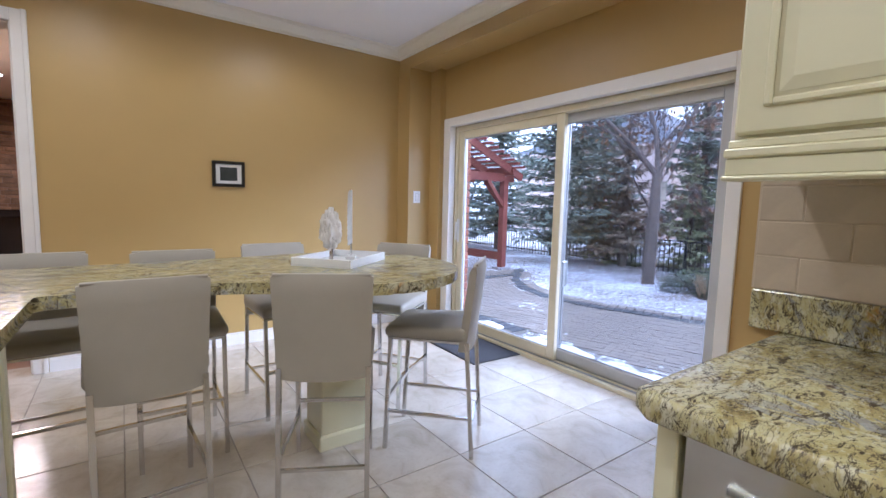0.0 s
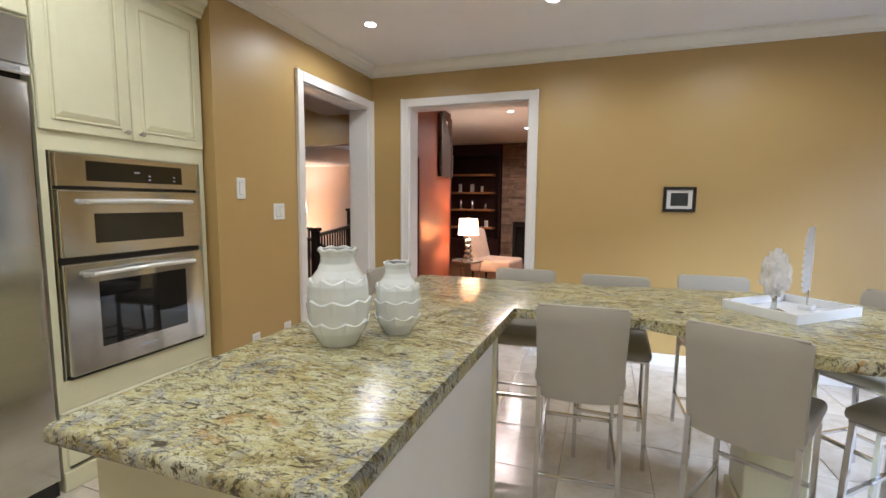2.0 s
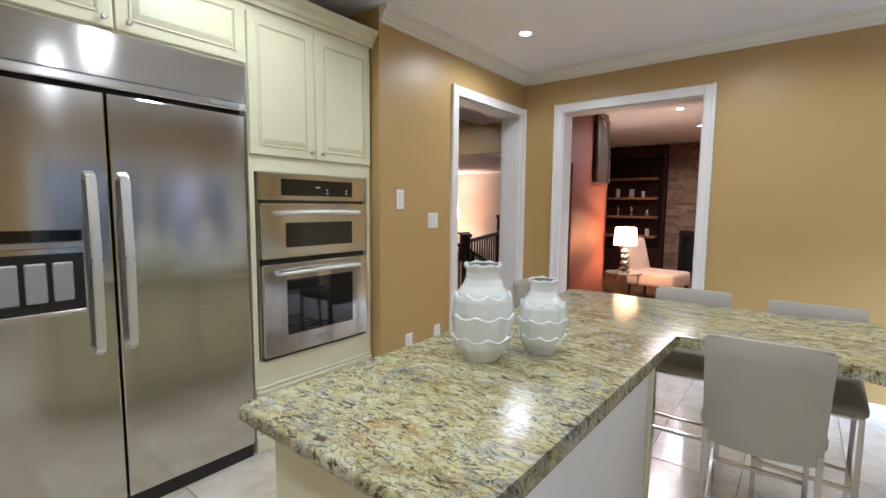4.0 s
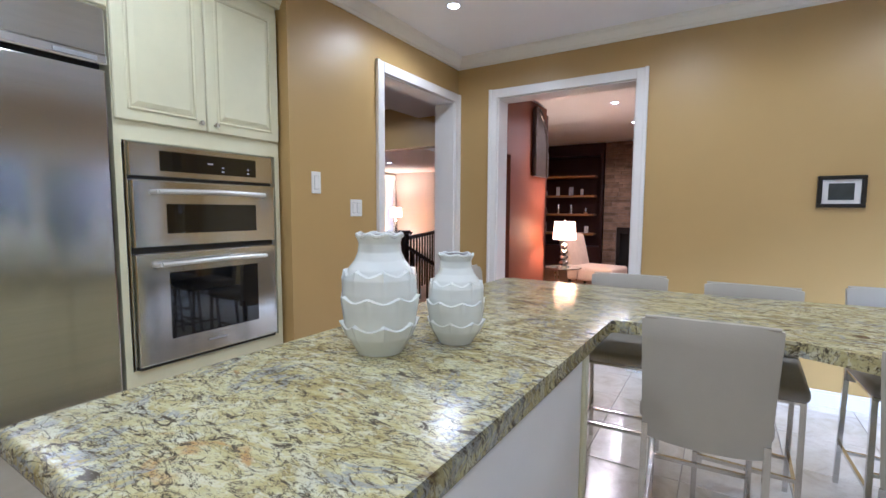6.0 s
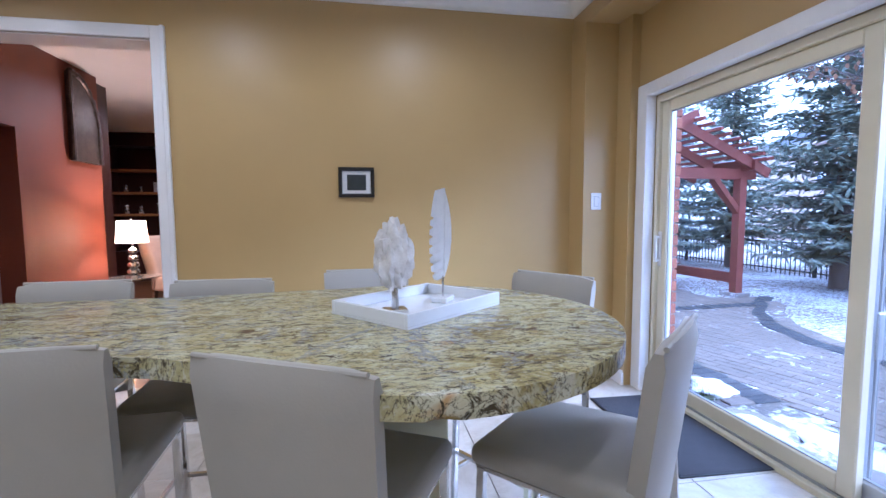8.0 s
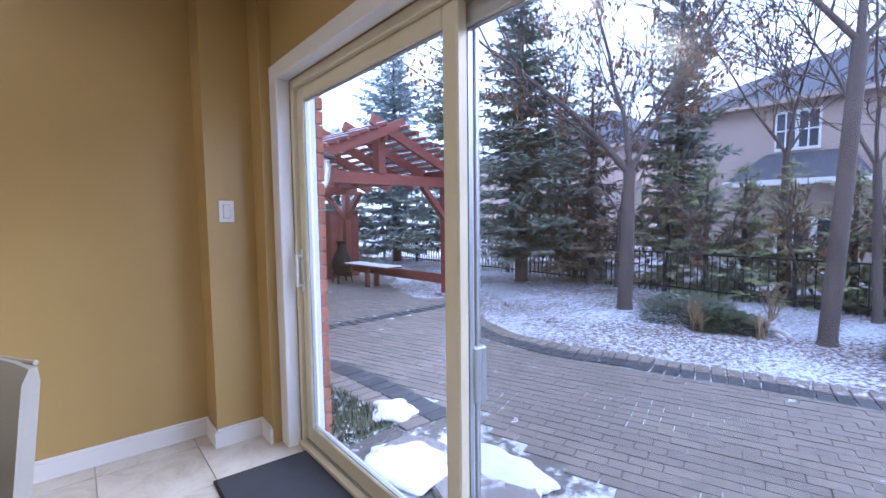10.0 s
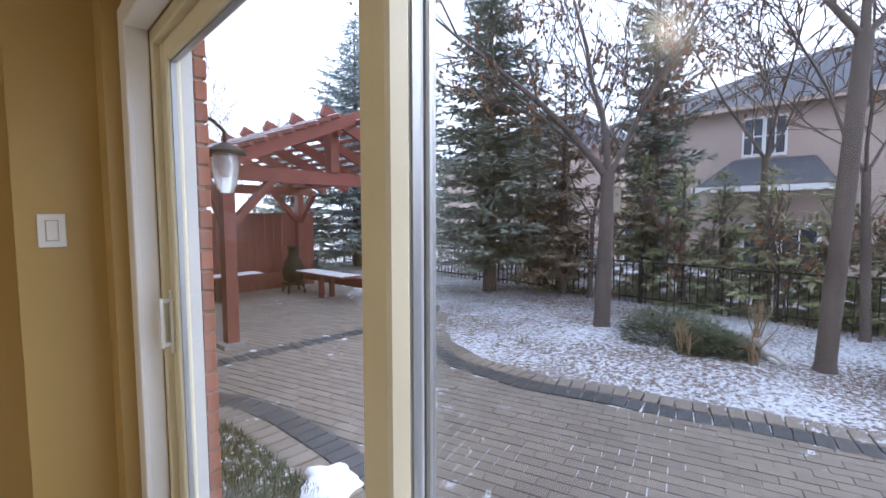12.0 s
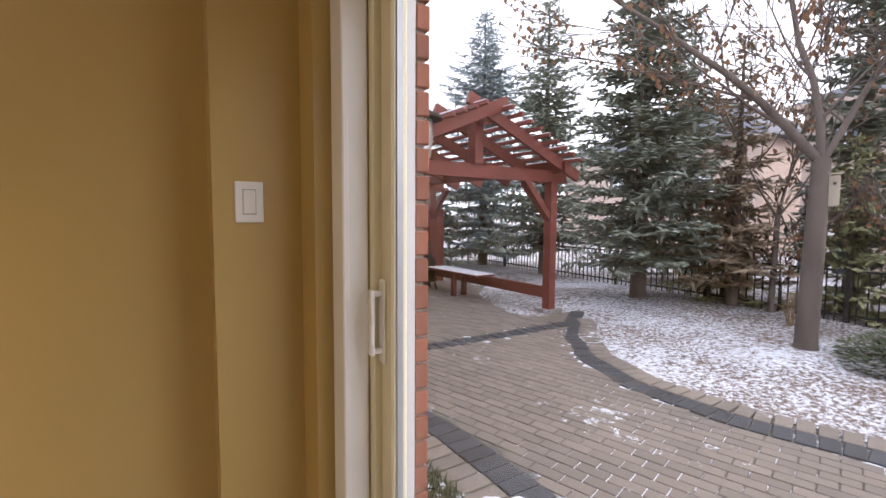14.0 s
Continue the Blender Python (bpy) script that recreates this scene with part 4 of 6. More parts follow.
# ---- things on the bar and walls ----
def vase(name, r, h, at, label):
    """A ceramic vase with rows of overlapping scallop petals."""
    v = thing(name, label, "vase", "white scallop vases", at)
    # belly, shoulder, short neck and flared mouth, as shares of height and greatest radius
    shape = ((0.0, 0.58), (0.06, 0.68), (0.15, 0.83), (0.26, 0.92), (0.4, 0.95), (0.52, 0.95), (0.64, 0.9), (0.72, 0.8), (0.79, 0.64), (0.86, 0.55), (0.93, 0.53), (1.0, 0.6))
    prof = []
    for k in range(131):
        t = k / 130
        for (ta, ra), (tb, rb) in zip(shape, shape[1:]):
            if ta <= t <= tb:
                u = (t - ta) / (tb - ta)
                prof.append((r * (ra + (rb - ra) * u), t * h))
                break

    def petals(a, z):
        """Rows of upright petals, each widening to a scalloped upper lip."""
        t = z / h
        out = 0
        for row, (z0, lip) in enumerate(((0.03, 0.28), (0.28, 0.51), (0.51, 0.72))):
            wave = abs(math.sin(4 * a + (math.pi / 2 if row % 2 else 0)))
            edge = lip - 0.045 * wave
            if z0 - 0.03 <= t <= edge:
                rise = (t - z0 + 0.03) / (edge - z0 + 0.03)
                out = max(out, r * (0.045 + 0.045 * (1 - wave) ** 4) * rise ** 1.6 + 0.02 * r * (1 - wave) ** 2 * rise)
        if t > 0.93:
            out = 0.02 * r * math.sin(8 * a) * (t - 0.93) / 0.07
        return out

    bm = lathe(prof, 168, petals)
    part("body", bm, M["ceramic"], v, smooth=True)
    # the vase is solid; a black plug gives the shade inside its mouth
    inner = lathe([(r * 0.5, h * 0.86), (r * 0.52, h + 0.0005)], 32)
    part("mouth", inner, M["black"], v, "black plug in place of the shaded vase hollow")
    rim = bmesh.new()
    n = 48
    for k in range(n):
        a, b = 2 * math.pi * k / n, 2 * math.pi * (k + 1) / n
        bm_tube(rim, (r * 0.57 * math.cos(a), r * 0.57 * math.sin(a), h + 0.03 * r * math.sin(8 * a)), (r * 0.57 * math.cos(b), r * 0.57 * math.sin(b), h + 0.03 * r * math.sin(8 * b)), r * 0.05, n=6)
    part("rim", rim, M["ceramic"], v, smooth=True)


vase("vase", 0.108, 0.322, pose(0.583, 2.06, 0.9205), "tall white glazed ceramic vase with scalloped petals")
vase("vase", 0.086, 0.26, pose(0.715, 2.25, 0.9205, 0, 0, 20), "smaller white glazed ceramic vase with scalloped petals")


def tray():
    turn = math.degrees(math.atan2(0.28, 0.33))
    m = pose(2.18, 2.91, 0.9205, 0, 0, turn)
    L, W, H = 0.44, 0.325, 0.042
    t = thing("tray", "white lacquered rectangular tray on the granite bar", "tray", at=m)
    part("bottom", box(0, L, 0, W, 0, 0.006), M["lacquer"], t)
    for a in ((0, L, 0, 0.012), (0, L, W - 0.012, W), (0, 0.012, 0.012, W - 0.012), (L - 0.012, L, 0.012, W - 0.012)):
        part("rim", box(*a, 0.006, H, 0.002), M["lacquer"], t)
    # stone ornament: a rough white slab on a clear foot
    o = thing("stone_ornament", "rough white carved stone ornament on a small clear stand", "ornament", at=m @ pose(0.115, 0.165, 0.0065, 0, 0, -turn + 8))
    part("foot", box(-0.035, 0.035, -0.03, 0.03, 0, 0.012, 0.002), M["lamp_glass"], o, "small clear base")
    part("stem", tube((0, 0, 0.012), (0, 0, 0.075), 0.012, 0.009, 10), M["lamp_glass"], o)
    bm = bmesh.new()
    bmesh.ops.create_icosphere(bm, subdivisions=4, radius=1)
    for v in bm.verts:
        p = v.co.copy()
        n = noise.noise(p * 2.3) * 0.2 + noise.noise(p * 5) * 0.2 - 0.22 * max(0, noise.noise(p * 3.4 + Vector((4, 1, 2))))
        s = 1 + n
        v.co = Vector((p.x * 0.058 * s, p.y * 0.024 * (1 + 2.2 * n), 0.165 + p.z * 0.105 * s * (1.1 if p.z > 0 else 0.95)))
    part("slab", bm, M["plaster"], o, smooth=True)
    f = thing("feather_ornament", "white curved feather ornament on a small block", "ornament", at=m @ pose(0.335, 0.16, 0.0065, 0, 0, -turn + 60))
    part("block", box(-0.04, 0.04, -0.028, 0.028, 0, 0.018, 0.003), M["lacquer"], f, "small white block base")
    part("stem", tube((0, 0, 0.018), (0, 0, 0.09), 0.004, n=8), M["chrome"], f)
    bm = bmesh.new()
    rows = 40
    left, right, mid = [], [], []
    for k in range(rows + 1):
        u = k / rows
        w = 0.108 * math.sin(math.pi * min(1, 0.06 + 0.86 * u ** 0.9)) ** 0.55
        notch = 0.03 * ((k % 4) == 0) * (u < 0.8)
        z = 0.085 + 0.30 * u
        sweep = 0.02 * math.sin(2.4 * u)
        left.append(bm.verts.new((-w + notch + sweep, 0.012, z - 0.012)))
        right.append(bm.verts.new((w + sweep, 0.012, z - 0.012)))
        mid.append(bm.verts.new((sweep, -0.004, z)))
    for k in range(rows):
        bm.faces.new((left[k], mid[k], mid[k + 1], left[k + 1]))
        bm.faces.new((mid[k], right[k], right[k + 1], mid[k + 1]))
    bmesh.ops.solidify(bm, geom=list(bm.faces), thickness=0.004)
    vane = part("vane", bm, M["shell"], f, smooth=True)
    part("shaft", tube((0, -0.005, 0.085), (0.015, -0.004, 0.36), 0.003, 0.001, 6), M["shell"], vane)
    c = thing("card", "small white folded card lying in the tray", "card", at=m @ pose(0.30, 0.075, 0.0065, 0, 0, 15))
    part("sheet", box(-0.05, 0.05, -0.03, 0.03, 0, 0.004, 0.001), M["mat_board"], c)


tray()


def picture():
    p = thing("picture_frame", "small black framed picture with a white mat on the wall", "picture")
    x0, x1, z0, z1 = 1.90, 2.146, 1.342, 1.55
    for a in ((x0, x1, z0, z0 + 0.025), (x0, x1, z1 - 0.025, z1), (x0, x0 + 0.025, z0 + 0.025, z1 - 0.025), (x1 - 0.025, x1, z0 + 0.025, z1 - 0.025)):
        part("frame_bar", box(a[0], a[1], NY - 0.028, NY - 0.001, a[2], a[3], 0.004), M["frame_black"], p)
    part("mat", box(x0 + 0.024, x1 - 0.024, NY - 0.012, NY - 0.002, z0 + 0.024, z1 - 0.024), M["mat_board"], p, "white mat board")
    part("print", box(x0 + 0.058, x1 - 0.058, NY - 0.0145, NY - 0.011, z0 + 0.05, z1 - 0.05), M["print"], p, "dark grey print")


picture()


def switch(at, w=0.078, h=0.12, rockers=1, label="white rocker light switch plate on the wall", name="light_switch", category="switch"):
    """A plate facing -y at its own origin."""
    s = thing(name, label, category, at=at)
    part("plate", box(-w / 2, w / 2, -0.008, 0, -h / 2, h / 2, 0.003, 2), M["plastic"], s)
    for k in range(rockers):
        cx = (k - (rockers - 1) / 2) * 0.045
        part("rocker", box(cx - 0.0165, cx + 0.0165, -0.012, -0.007, -h * 0.29, h * 0.29, 0.002), M["plastic"], s)
        part("rocker_gap", box(cx - 0.0185, cx + 0.0185, -0.0086, -0.0075, -h * 0.31, h * 0.31), M["alu"], s)
    return s


switch(pose(3.717, 4.78, 1.307))
switch(pose(WX, 3.537, 1.325, 0, 0, 90), 0.118, 0.12, 2, "white double rocker switch plate on the wall")
switch(pose(WX, 3.165, 1.485, 0, 0, 90), 0.075, 0.14, 1, "white wall thermostat control plate", "wall_control", "control")
for y in (3.26, 3.6):
    switch(pose(WX, y, 0.41, 0, 0, 90), 0.075, 0.115, 1, "white wall socket plate above the baseboard", "wall_socket", "socket")


def door_mat():
    m = thing("door_mat", "charcoal ribbed door mat in front of the patio door", "mat", at=pose(3.745, 3.97, 0, 0, 0, -2))
    part("fabric", box(-0.235, 0.235, -0.445, 0.445, 0, 0.009, 0.003), M["mat"], m)
    for a in ((-0.245, 0.245, -0.455, -0.44), (-0.245, 0.245, 0.44, 0.455), (-0.245, -0.23, -0.44, 0.44), (0.23, 0.245, -0.44, 0.44)):
        part("edging", box(*a, 0, 0.007, 0.002), M["rubber"], m)


door_mat()


# ---- recessed lights ----
def pot(x, y, z, watts=POT_WATTS, colour=POT_COLOUR):
    p = thing("pot_light", "small round recessed ceiling light, lit", "ceiling light", "recessed ceiling lights", pose(x, y, z))
    ring = lathe(((0.05, -0.004), (0.05, -0.0005), (0.062, -0.0005), (0.062, -0.004)), 24)
    part("trim_ring", ring, M["trim"], p)
    part("lens", tube((0, 0, -0.006), (0, 0, -0.003), 0.042, n=20), M["bulb"], p)
    lamp = bpy.data.lights.new("pot_lamp", "SPOT")
    lamp.energy, lamp.color, lamp.spot_size, lamp.spot_blend, lamp.shadow_soft_size = watts, colour, radians(168), 0.5, 0.05
    ob = new("pot_lamp", lamp)
    ob.location = (x, y, z - 0.03)


for px, py in ((-0.32, 3.97), (1.05, 3.97), (2.45, 3.97), (-0.32, 1.93), (1.05, 1.93), (2.45, 1.93), (-0.2, 0.5), (1.05, 0.5), (2.3, 0.3), (1.05, -1.0)):
    pot(px, py, CEIL)

# ---- family room beyond the north opening ----
FY = 11.4
walls("wall_red", [(-1.03, -0.83, 5.2, 5.72, 0, 2.75), (-1.03, -0.83, 6.2, 7.45, 0, 2.75), (-1.03, -0.83, 5.72, 6.2, 1.98, 2.75)], M["red_wall"], "brick red painted wall with a doorway")
walls("wall_family", [(-2.75, 4.2, FY, FY + 0.15, 0, 2.75), (-2.75, -2.65, 7.9, FY, 0, 2.75), (-2.65, -1.03, 7.78, 7.9, 0, 2.75), (-1.03, -0.96, 7.45, 7.9, 0, 2.75), (4.05, 4.2, 5.2, FY, 0, 2.75)], M["dark_wood"], "dark mahogany panelled wall")
structure("floor_family", box(-2.7, 4.05, 5.2, FY, -0.15, -0.002), M["floor_wood"], "polished oak floor of the family room", "floor")
structure("ceiling_family", box(-2.75, 4.2, 5.2, FY + 0.15, 2.75, 2.85), M["ceiling"], "white ceiling of the family room", "ceiling")
walls("wall_closet", [(-1.32, -1.031, 5.6, 5.7, 0, 2.3), (-1.32, -1.031, 6.22, 6.32, 0, 2.3), (-1.37, -1.32, 5.6, 6.32, 0, 2.3), (-1.37, -1.031, 5.6, 6.32, 2.3, 2.4)], M["hall_wall"], "grey wall of a dark side passage")
for py in (7.5, 9.05):
    pot(0.08, py, 2.75, 22, (1, 0.70, 0.46))
    pot(2.2, py, 2.75, 22, (1, 0.70, 0.46))


def bookcase():
    b = thing("bookcase", "dark mahogany built-in bookcase with honey wood shelves", "bookcase")
    part("back_panel", box(-2.6, -0.8, FY - 0.05, FY - 0.001, 0, 2.74), M["dark_wood"], b)
    for x in (-2.6, -0.86):
        part("side_panel", box(x, x + 0.06, FY - 0.4, FY - 0.05, 0, 2.5, 0.004), M["dark_wood"], b)
    part("cornice", box(-2.62, -0.78, FY - 0.42, FY - 0.05, 2.5, 2.742, 0.01), M["dark_wood"], b)
    part("cupboard", box(-2.54, -0.86, FY - 0.4, FY - 0.05, 0, 0.55, 0.004), M["dark_wood"], b)
    for z in (2.06, 1.64, 1.235, 0.815):
        part("shelf", box(-2.54, -1.0, FY - 0.34, FY - 0.05, z - 0.025, z + 0.02, 0.003), M["shelf_wood"], b, "honey coloured shelf board")
    rnd = random.Random(8)
    for z in (1.66, 1.255, 0.835):
        x = -2.35
        while x < -1.1:
            h, w = rnd.uniform(0.1, 0.24), rnd.uniform(0.05, 0.09)
            kind = rnd.choice(("jar", "box", "vase"))
            y = FY - 0.2
            if kind == "box":
                o = thing("ornament", "small pale ornament standing on the bookshelf", "ornament", "ornaments on the bookshelves")
                part("block", box(x - w / 2, x + w / 2, y - 0.03, y + 0.03, z + 0.0005, z + h, 0.004), M["plaster"], o)
            else:
                o = thing("jar", "small glass and silver jar on the bookshelf", "jar", "ornaments on the bookshelves", pose(x, y, z + 0.0005))
                body = part("body", lathe(((w * 0.4, 0), (w * 0.55, h * 0.3), (w * 0.5, h * 0.7), (w * 0.3, h * 0.85)), 14), M["lamp_glass"], o, smooth=True)
                part("lid", lathe(((w * 0.34, h * 0.85), (w * 0.3, h * 0.95), (0.008, h)), 12), M["nickel"], o, smooth=True)
            x += rnd.uniform(0.22, 0.42)


bookcase()


def fireplace():
    fp = thing("fireplace", "stacked ledge stone chimney breast with a dark firebox", "fireplace")
    x0, x1 = -0.77, 1.5
    part("core", box(x0 + 0.05, -0.5, FY - 0.42, FY - 0.001, 0, 2.74), M["mortar"], fp)
    part("core", box(0.45, x1 - 0.05, FY - 0.42, FY - 0.001, 0, 2.74), M["mortar"], fp)
    part("core", box(-0.5, 0.45, FY - 0.42, FY - 0.001, 0.98, 2.74), M["mortar"], fp)
    part("firebox", box(-0.5, 0.45, FY - 0.2, FY - 0.001, 0, 0.98), M["black"], fp, "soot black firebox")
    part("insert_frame", box(-0.5, 0.45, FY - 0.41, FY - 0.38, 0.86, 0.98, 0.004), M["iron"], fp)
    part("insert_side", box(-0.5, -0.42, FY - 0.41, FY - 0.38, 0.0, 0.86, 0.004), M["iron"], fp)
    rnd = random.Random(3)
    z = 0.0
    while z < 2.68:
        h = rnd.choice((0.05, 0.07, 0.09))
        x = x0
        while x < x1 - 0.1:
            w = rnd.uniform(0.16, 0.42)
            xe = min(x + w, x1)
            if not (z < 0.98 and xe > -0.5 and x < 0.45):
                part("stone", box(x + 0.004, xe - 0.004, FY - 0.43 - rnd.uniform(0.0, 0.035), FY - 0.41, z + 0.003, z + h - 0.003, 0.006), M["stone"], fp)
            elif x < -0.5:
                part("stone", box(x + 0.004, -0.504, FY - 0.43 - rnd.uniform(0.0, 0.035), FY - 0.41, z + 0.003, z + h - 0.003, 0.006), M["stone"], fp)
            x = xe
        z += h


fireplace()


def table_lamp(at, label):
    l = thing("table_lamp", label, "lamp", "lit table lamps", at)
    part("base", lathe(((0.075, 0), (0.075, 0.015), (0.05, 0.025)), 20), M["lamp_glass"], l, smooth=True)
    for k in range(4):
        z = 0.025 + k * 0.075
        r = 0.062 - 0.006 * k
        part("bead", lathe(((r * 0.45, z), (r, z + 0.02), (r, z + 0.05), (r * 0.45, z + 0.075)), 18), M["lamp_glass"], l, smooth=True)
    part("neck", tube((0, 0, 0.325), (0, 0, 0.42), 0.01, n=8), M["nickel"], l)
    sh = bmesh.new()
    n = 28
    lo = [sh.verts.new((0.155 * math.cos(2 * math.pi * k / n), 0.155 * math.sin(2 * math.pi * k / n), 0.38)) for k in range(n)]
    hi = [sh.verts.new((0.135 * math.cos(2 * math.pi * k / n), 0.135 * math.sin(2 * math.pi * k / n), 0.62)) for k in range(n)]
    for k in range(n):
        sh.faces.new((lo[k], lo[(k + 1) % n], hi[(k + 1) % n], hi[k]))
    bmesh.ops.solidify(sh, geom=list(sh.faces), thickness=0.003)
    part("shade", sh, M["shade"], l, "glowing cream drum shade", True)
    part("finial", lathe(((0.004, 0.62), (0.012, 0.635), (0.004, 0.65)), 10), M["nickel"], l)
    lamp = bpy.data.lights.new("table_lamp_bulb", "POINT")
    lamp.energy, lamp.color, lamp.shadow_soft_size = 14, (1.0, 0.6, 0.3), 0.05
    ob = new("table_lamp_bulb", lamp)
    ob.matrix_world = at @ pose(0, 0, 0.5)


def side_table(x, y, h, r):
    t = thing("side_table", "small round glass side table with slim metal legs", "table", at=pose(x, y, 0))
    part("top", lathe(((r, h - 0.015), (r, h)), 28), M["lamp_glass"], t)
    for k in range(3):
        a = 2 * math.pi * k / 3 + 0.4
        part("leg", tube((r * 0.8 * math.cos(a), r * 0.8 * math.sin(a), h - 0.015), (r * 0.6 * math.cos(a + 0.3), r * 0.6 * math.sin(a + 0.3), 0), 0.009, n=6), M["nickel"], t)


side_table(-0.46, 7.23, 0.545, 0.24)
table_lamp(pose(-0.46, 7.23, 0.5455), "lit table lamp with stacked glass beads on a side table")


def armchair(at):
    c = thing("armchair", "sand upholstered slipper armchair with dark wooden legs", "armchair", at=at)
    part("seat", box(-0.33, 0.33, -0.35, 0.38, 0.24, 0.46, 0.05, 3), M["fabric"], c, smooth=True)
    bm = box(-0.33, 0.33, 0.26, 0.42, 0.4, 0.95, 0.05, 3)
    for v in bm.verts:
        v.co.y += (v.co.z - 0.4) * 0.25
    part("backrest", bm, M["fabric"], c, smooth=True)
    for x in (-0.28, 0.28):
        for y in (-0.3, 0.33):
            part("leg", tube((x, y, 0.25), (x * 1.03, y * 1.05, 0), 0.025, 0.015, 8), M["espresso"], c)


armchair(pose(-0.25, 8.35, 0, 0, 0, 80))


def wall_mirror():
    w = thing("wall_mirror", "dark carved arched mirror hung on the red wall", "mirror")
    outline = [(6.9, 1.78)] + [(6.9 + 0.45 * math.sin(a), 2.12 + 0.54 * math.cos(a)) for a in [radians(90 * k / 14) for k in range(15)]] + [(7.35, 1.78)]
    bm = prism(outline, 0, 0.05)
    bm.transform(Matrix(((0, 0, 1, -0.83), (1, 0, 0, 0), (0, 1, 0, 0), (0, 0, 0, 1))))
    bmesh.ops.recalc_face_normals(bm, faces=bm.faces)
    part("backing", bm, M["bronze"], w)
    pts = [(y, z) for y, z in outline]
    fb = bmesh.new()
    for k, (a, b) in enumerate(zip(pts, pts[1:])):
        bm_tube(fb, (-0.785, a[0], a[1]), (-0.785, b[0], b[1]), 0.024 + 0.008 * (k % 2), n=8)
    part("carved_frame", fb, M["bronze"], w, "dark carved frame", True)


wall_mirror()

# ---- stair hall beyond the west opening ----
walls("wall_hall", [(-6.2, -1.9, 2.4, 2.55, 0, 2.95), (-6.35, -6.2, 2.4, 11.0, 0, 2.95), (-6.2, -2.79, 10.85, 11.0, 0, 2.95), (-1.07, -1.031, 5.2, 5.5, 0, 2.95), (-2.78, -1.031, 7.755, 7.779, 0, 2.95), (-2.79, -2.751, 7.78, 10.85, 0, 2.95)], M["hall_wall"], "taupe painted stair hall wall")
walls("wall_hall_bulkhead", [(-6.2, -1.9, 7.0, 7.2, 2.3, 2.95)], M["wall"], "ochre bulkhead over the stair hall")
structure("ceiling_hall", box(-6.35, WX - 0.2, 2.4, 7.2, 2.95, 3.05), M["ceiling"], "white ceiling of the stair hall", "ceiling")
structure("ceiling_landing", box(-6.2, -2.79, 7.2, 10.85, 2.3, 2.4), M["ceiling"], "lower white ceiling beyond the stair hall", "ceiling")
structure("floor_hall", box(-6.35, WX - 0.2, 2.4, 7.755, -0.15, -0.008), M["floor_wood"], "polished oak floor of the stair hall", "floor")
structure("floor_front_room", box(-6.35, -2.79, 7.755, 11.0, -0.15, -0.008), M["floor_wood"], "polished oak floor of the front room", "floor")
# hall ceiling lights are added to brighten the hall; none is seen there
pot(-3.2, 4.6, 2.95, 9, (1, 0.80, 0.58))
pot(-3.2, 6.0, 2.95, 7, (1, 0.80, 0.58))
pot(-4.6, 8.6, 2.3, 6, (1, 0.80, 0.62))
table_lamp(pose(-5.75, 10.3, 0.76), "lit table lamp far off in the front room")
sidebord = thing("console_table", "narrow dark console table in the front room", "table")
part("top", box(-6.1, -5.4, 10.15, 10.55, 0.72, 0.759, 0.004), M["espresso"], sidebord)
for cx in (-6.06, -5.44):
    for cy in (10.19, 10.51):
        part("leg", box(cx - 0.02, cx + 0.02, cy - 0.02, cy + 0.02, 0, 0.72), M["espresso"], sidebord)


def hall_window():
    w = thing("window_1", "white framed hall window with pale winter daylight", "window")
    w["kind"] = "structure"
    for y in (9.75, 10.32, 10.72):
        part("window_frame", box(-6.2, -6.15, y, y + 0.09, 0.1, 2.2, 0.004), M["trim"], w)
    part("window_head", box(-6.2, -6.145, 9.75, 10.81, 2.12, 2.24, 0.004), M["trim"], w)
    part("pane", box(-6.199, -6.18, 9.84, 10.72, 0.1, 2.12), M["day_pane"], w)


hall_window()


def railing():
    r = thing("stair_railing", "dark espresso wooden stair railing with square newels", "railing")
    for x, y, h in ((-2.56, 6.38, 1.02), (-3.0, 8.1, 1.28)):
        n = part("newel", box(x - 0.05, x + 0.05, y - 0.05, y + 0.05, 0, h - 0.05, 0.006), M["espresso"], r)
        part("newel_cap", box(x - 0.07, x + 0.07, y - 0.07, y + 0.07, h - 0.05, h, 0.01), M["espresso"], n)
    for a, b in (((-2.56, 6.38, 0.84), (-6.1, 6.38, 0.84)), ((-2.56, 6.38, 0.9), (-3.0, 8.1, 0.95)), ((-3.0, 8.1, 1.15), (-3.4, 9.6, 2.0)), ((-2.56, 6.38, 0.8), (-2.1, 6.9, 0.35))):
        part("handrail", bar(a, b, 0.06, 0.05), M["espresso"], r)
        a, b = Vector(a), Vector(b)
        n = int((b - a).length / 0.12)
        for k in range(1, n):
            p = a.lerp(b, k / n)
            part("baluster", box(p.x - 0.01, p.x + 0.01, p.y - 0.01, p.y + 0.01, max(0, p.z - 0.84), p.z - 0.02), M["espresso"], r)


railing()
# plain dark disc for the round ornament on the hall wall
disc = thing("wall_clock", "large dark round wall ornament in the hall", "wall ornament", at=pose(-6.2, 8.75, 1.58, 0, 90, 0))
part("rim", lathe(((0.55, 0), (0.55, 0.03), (0.45, 0.05)), 36), M["iron"], disc, smooth=True)

# ---- garden ----
GZ = -0.25


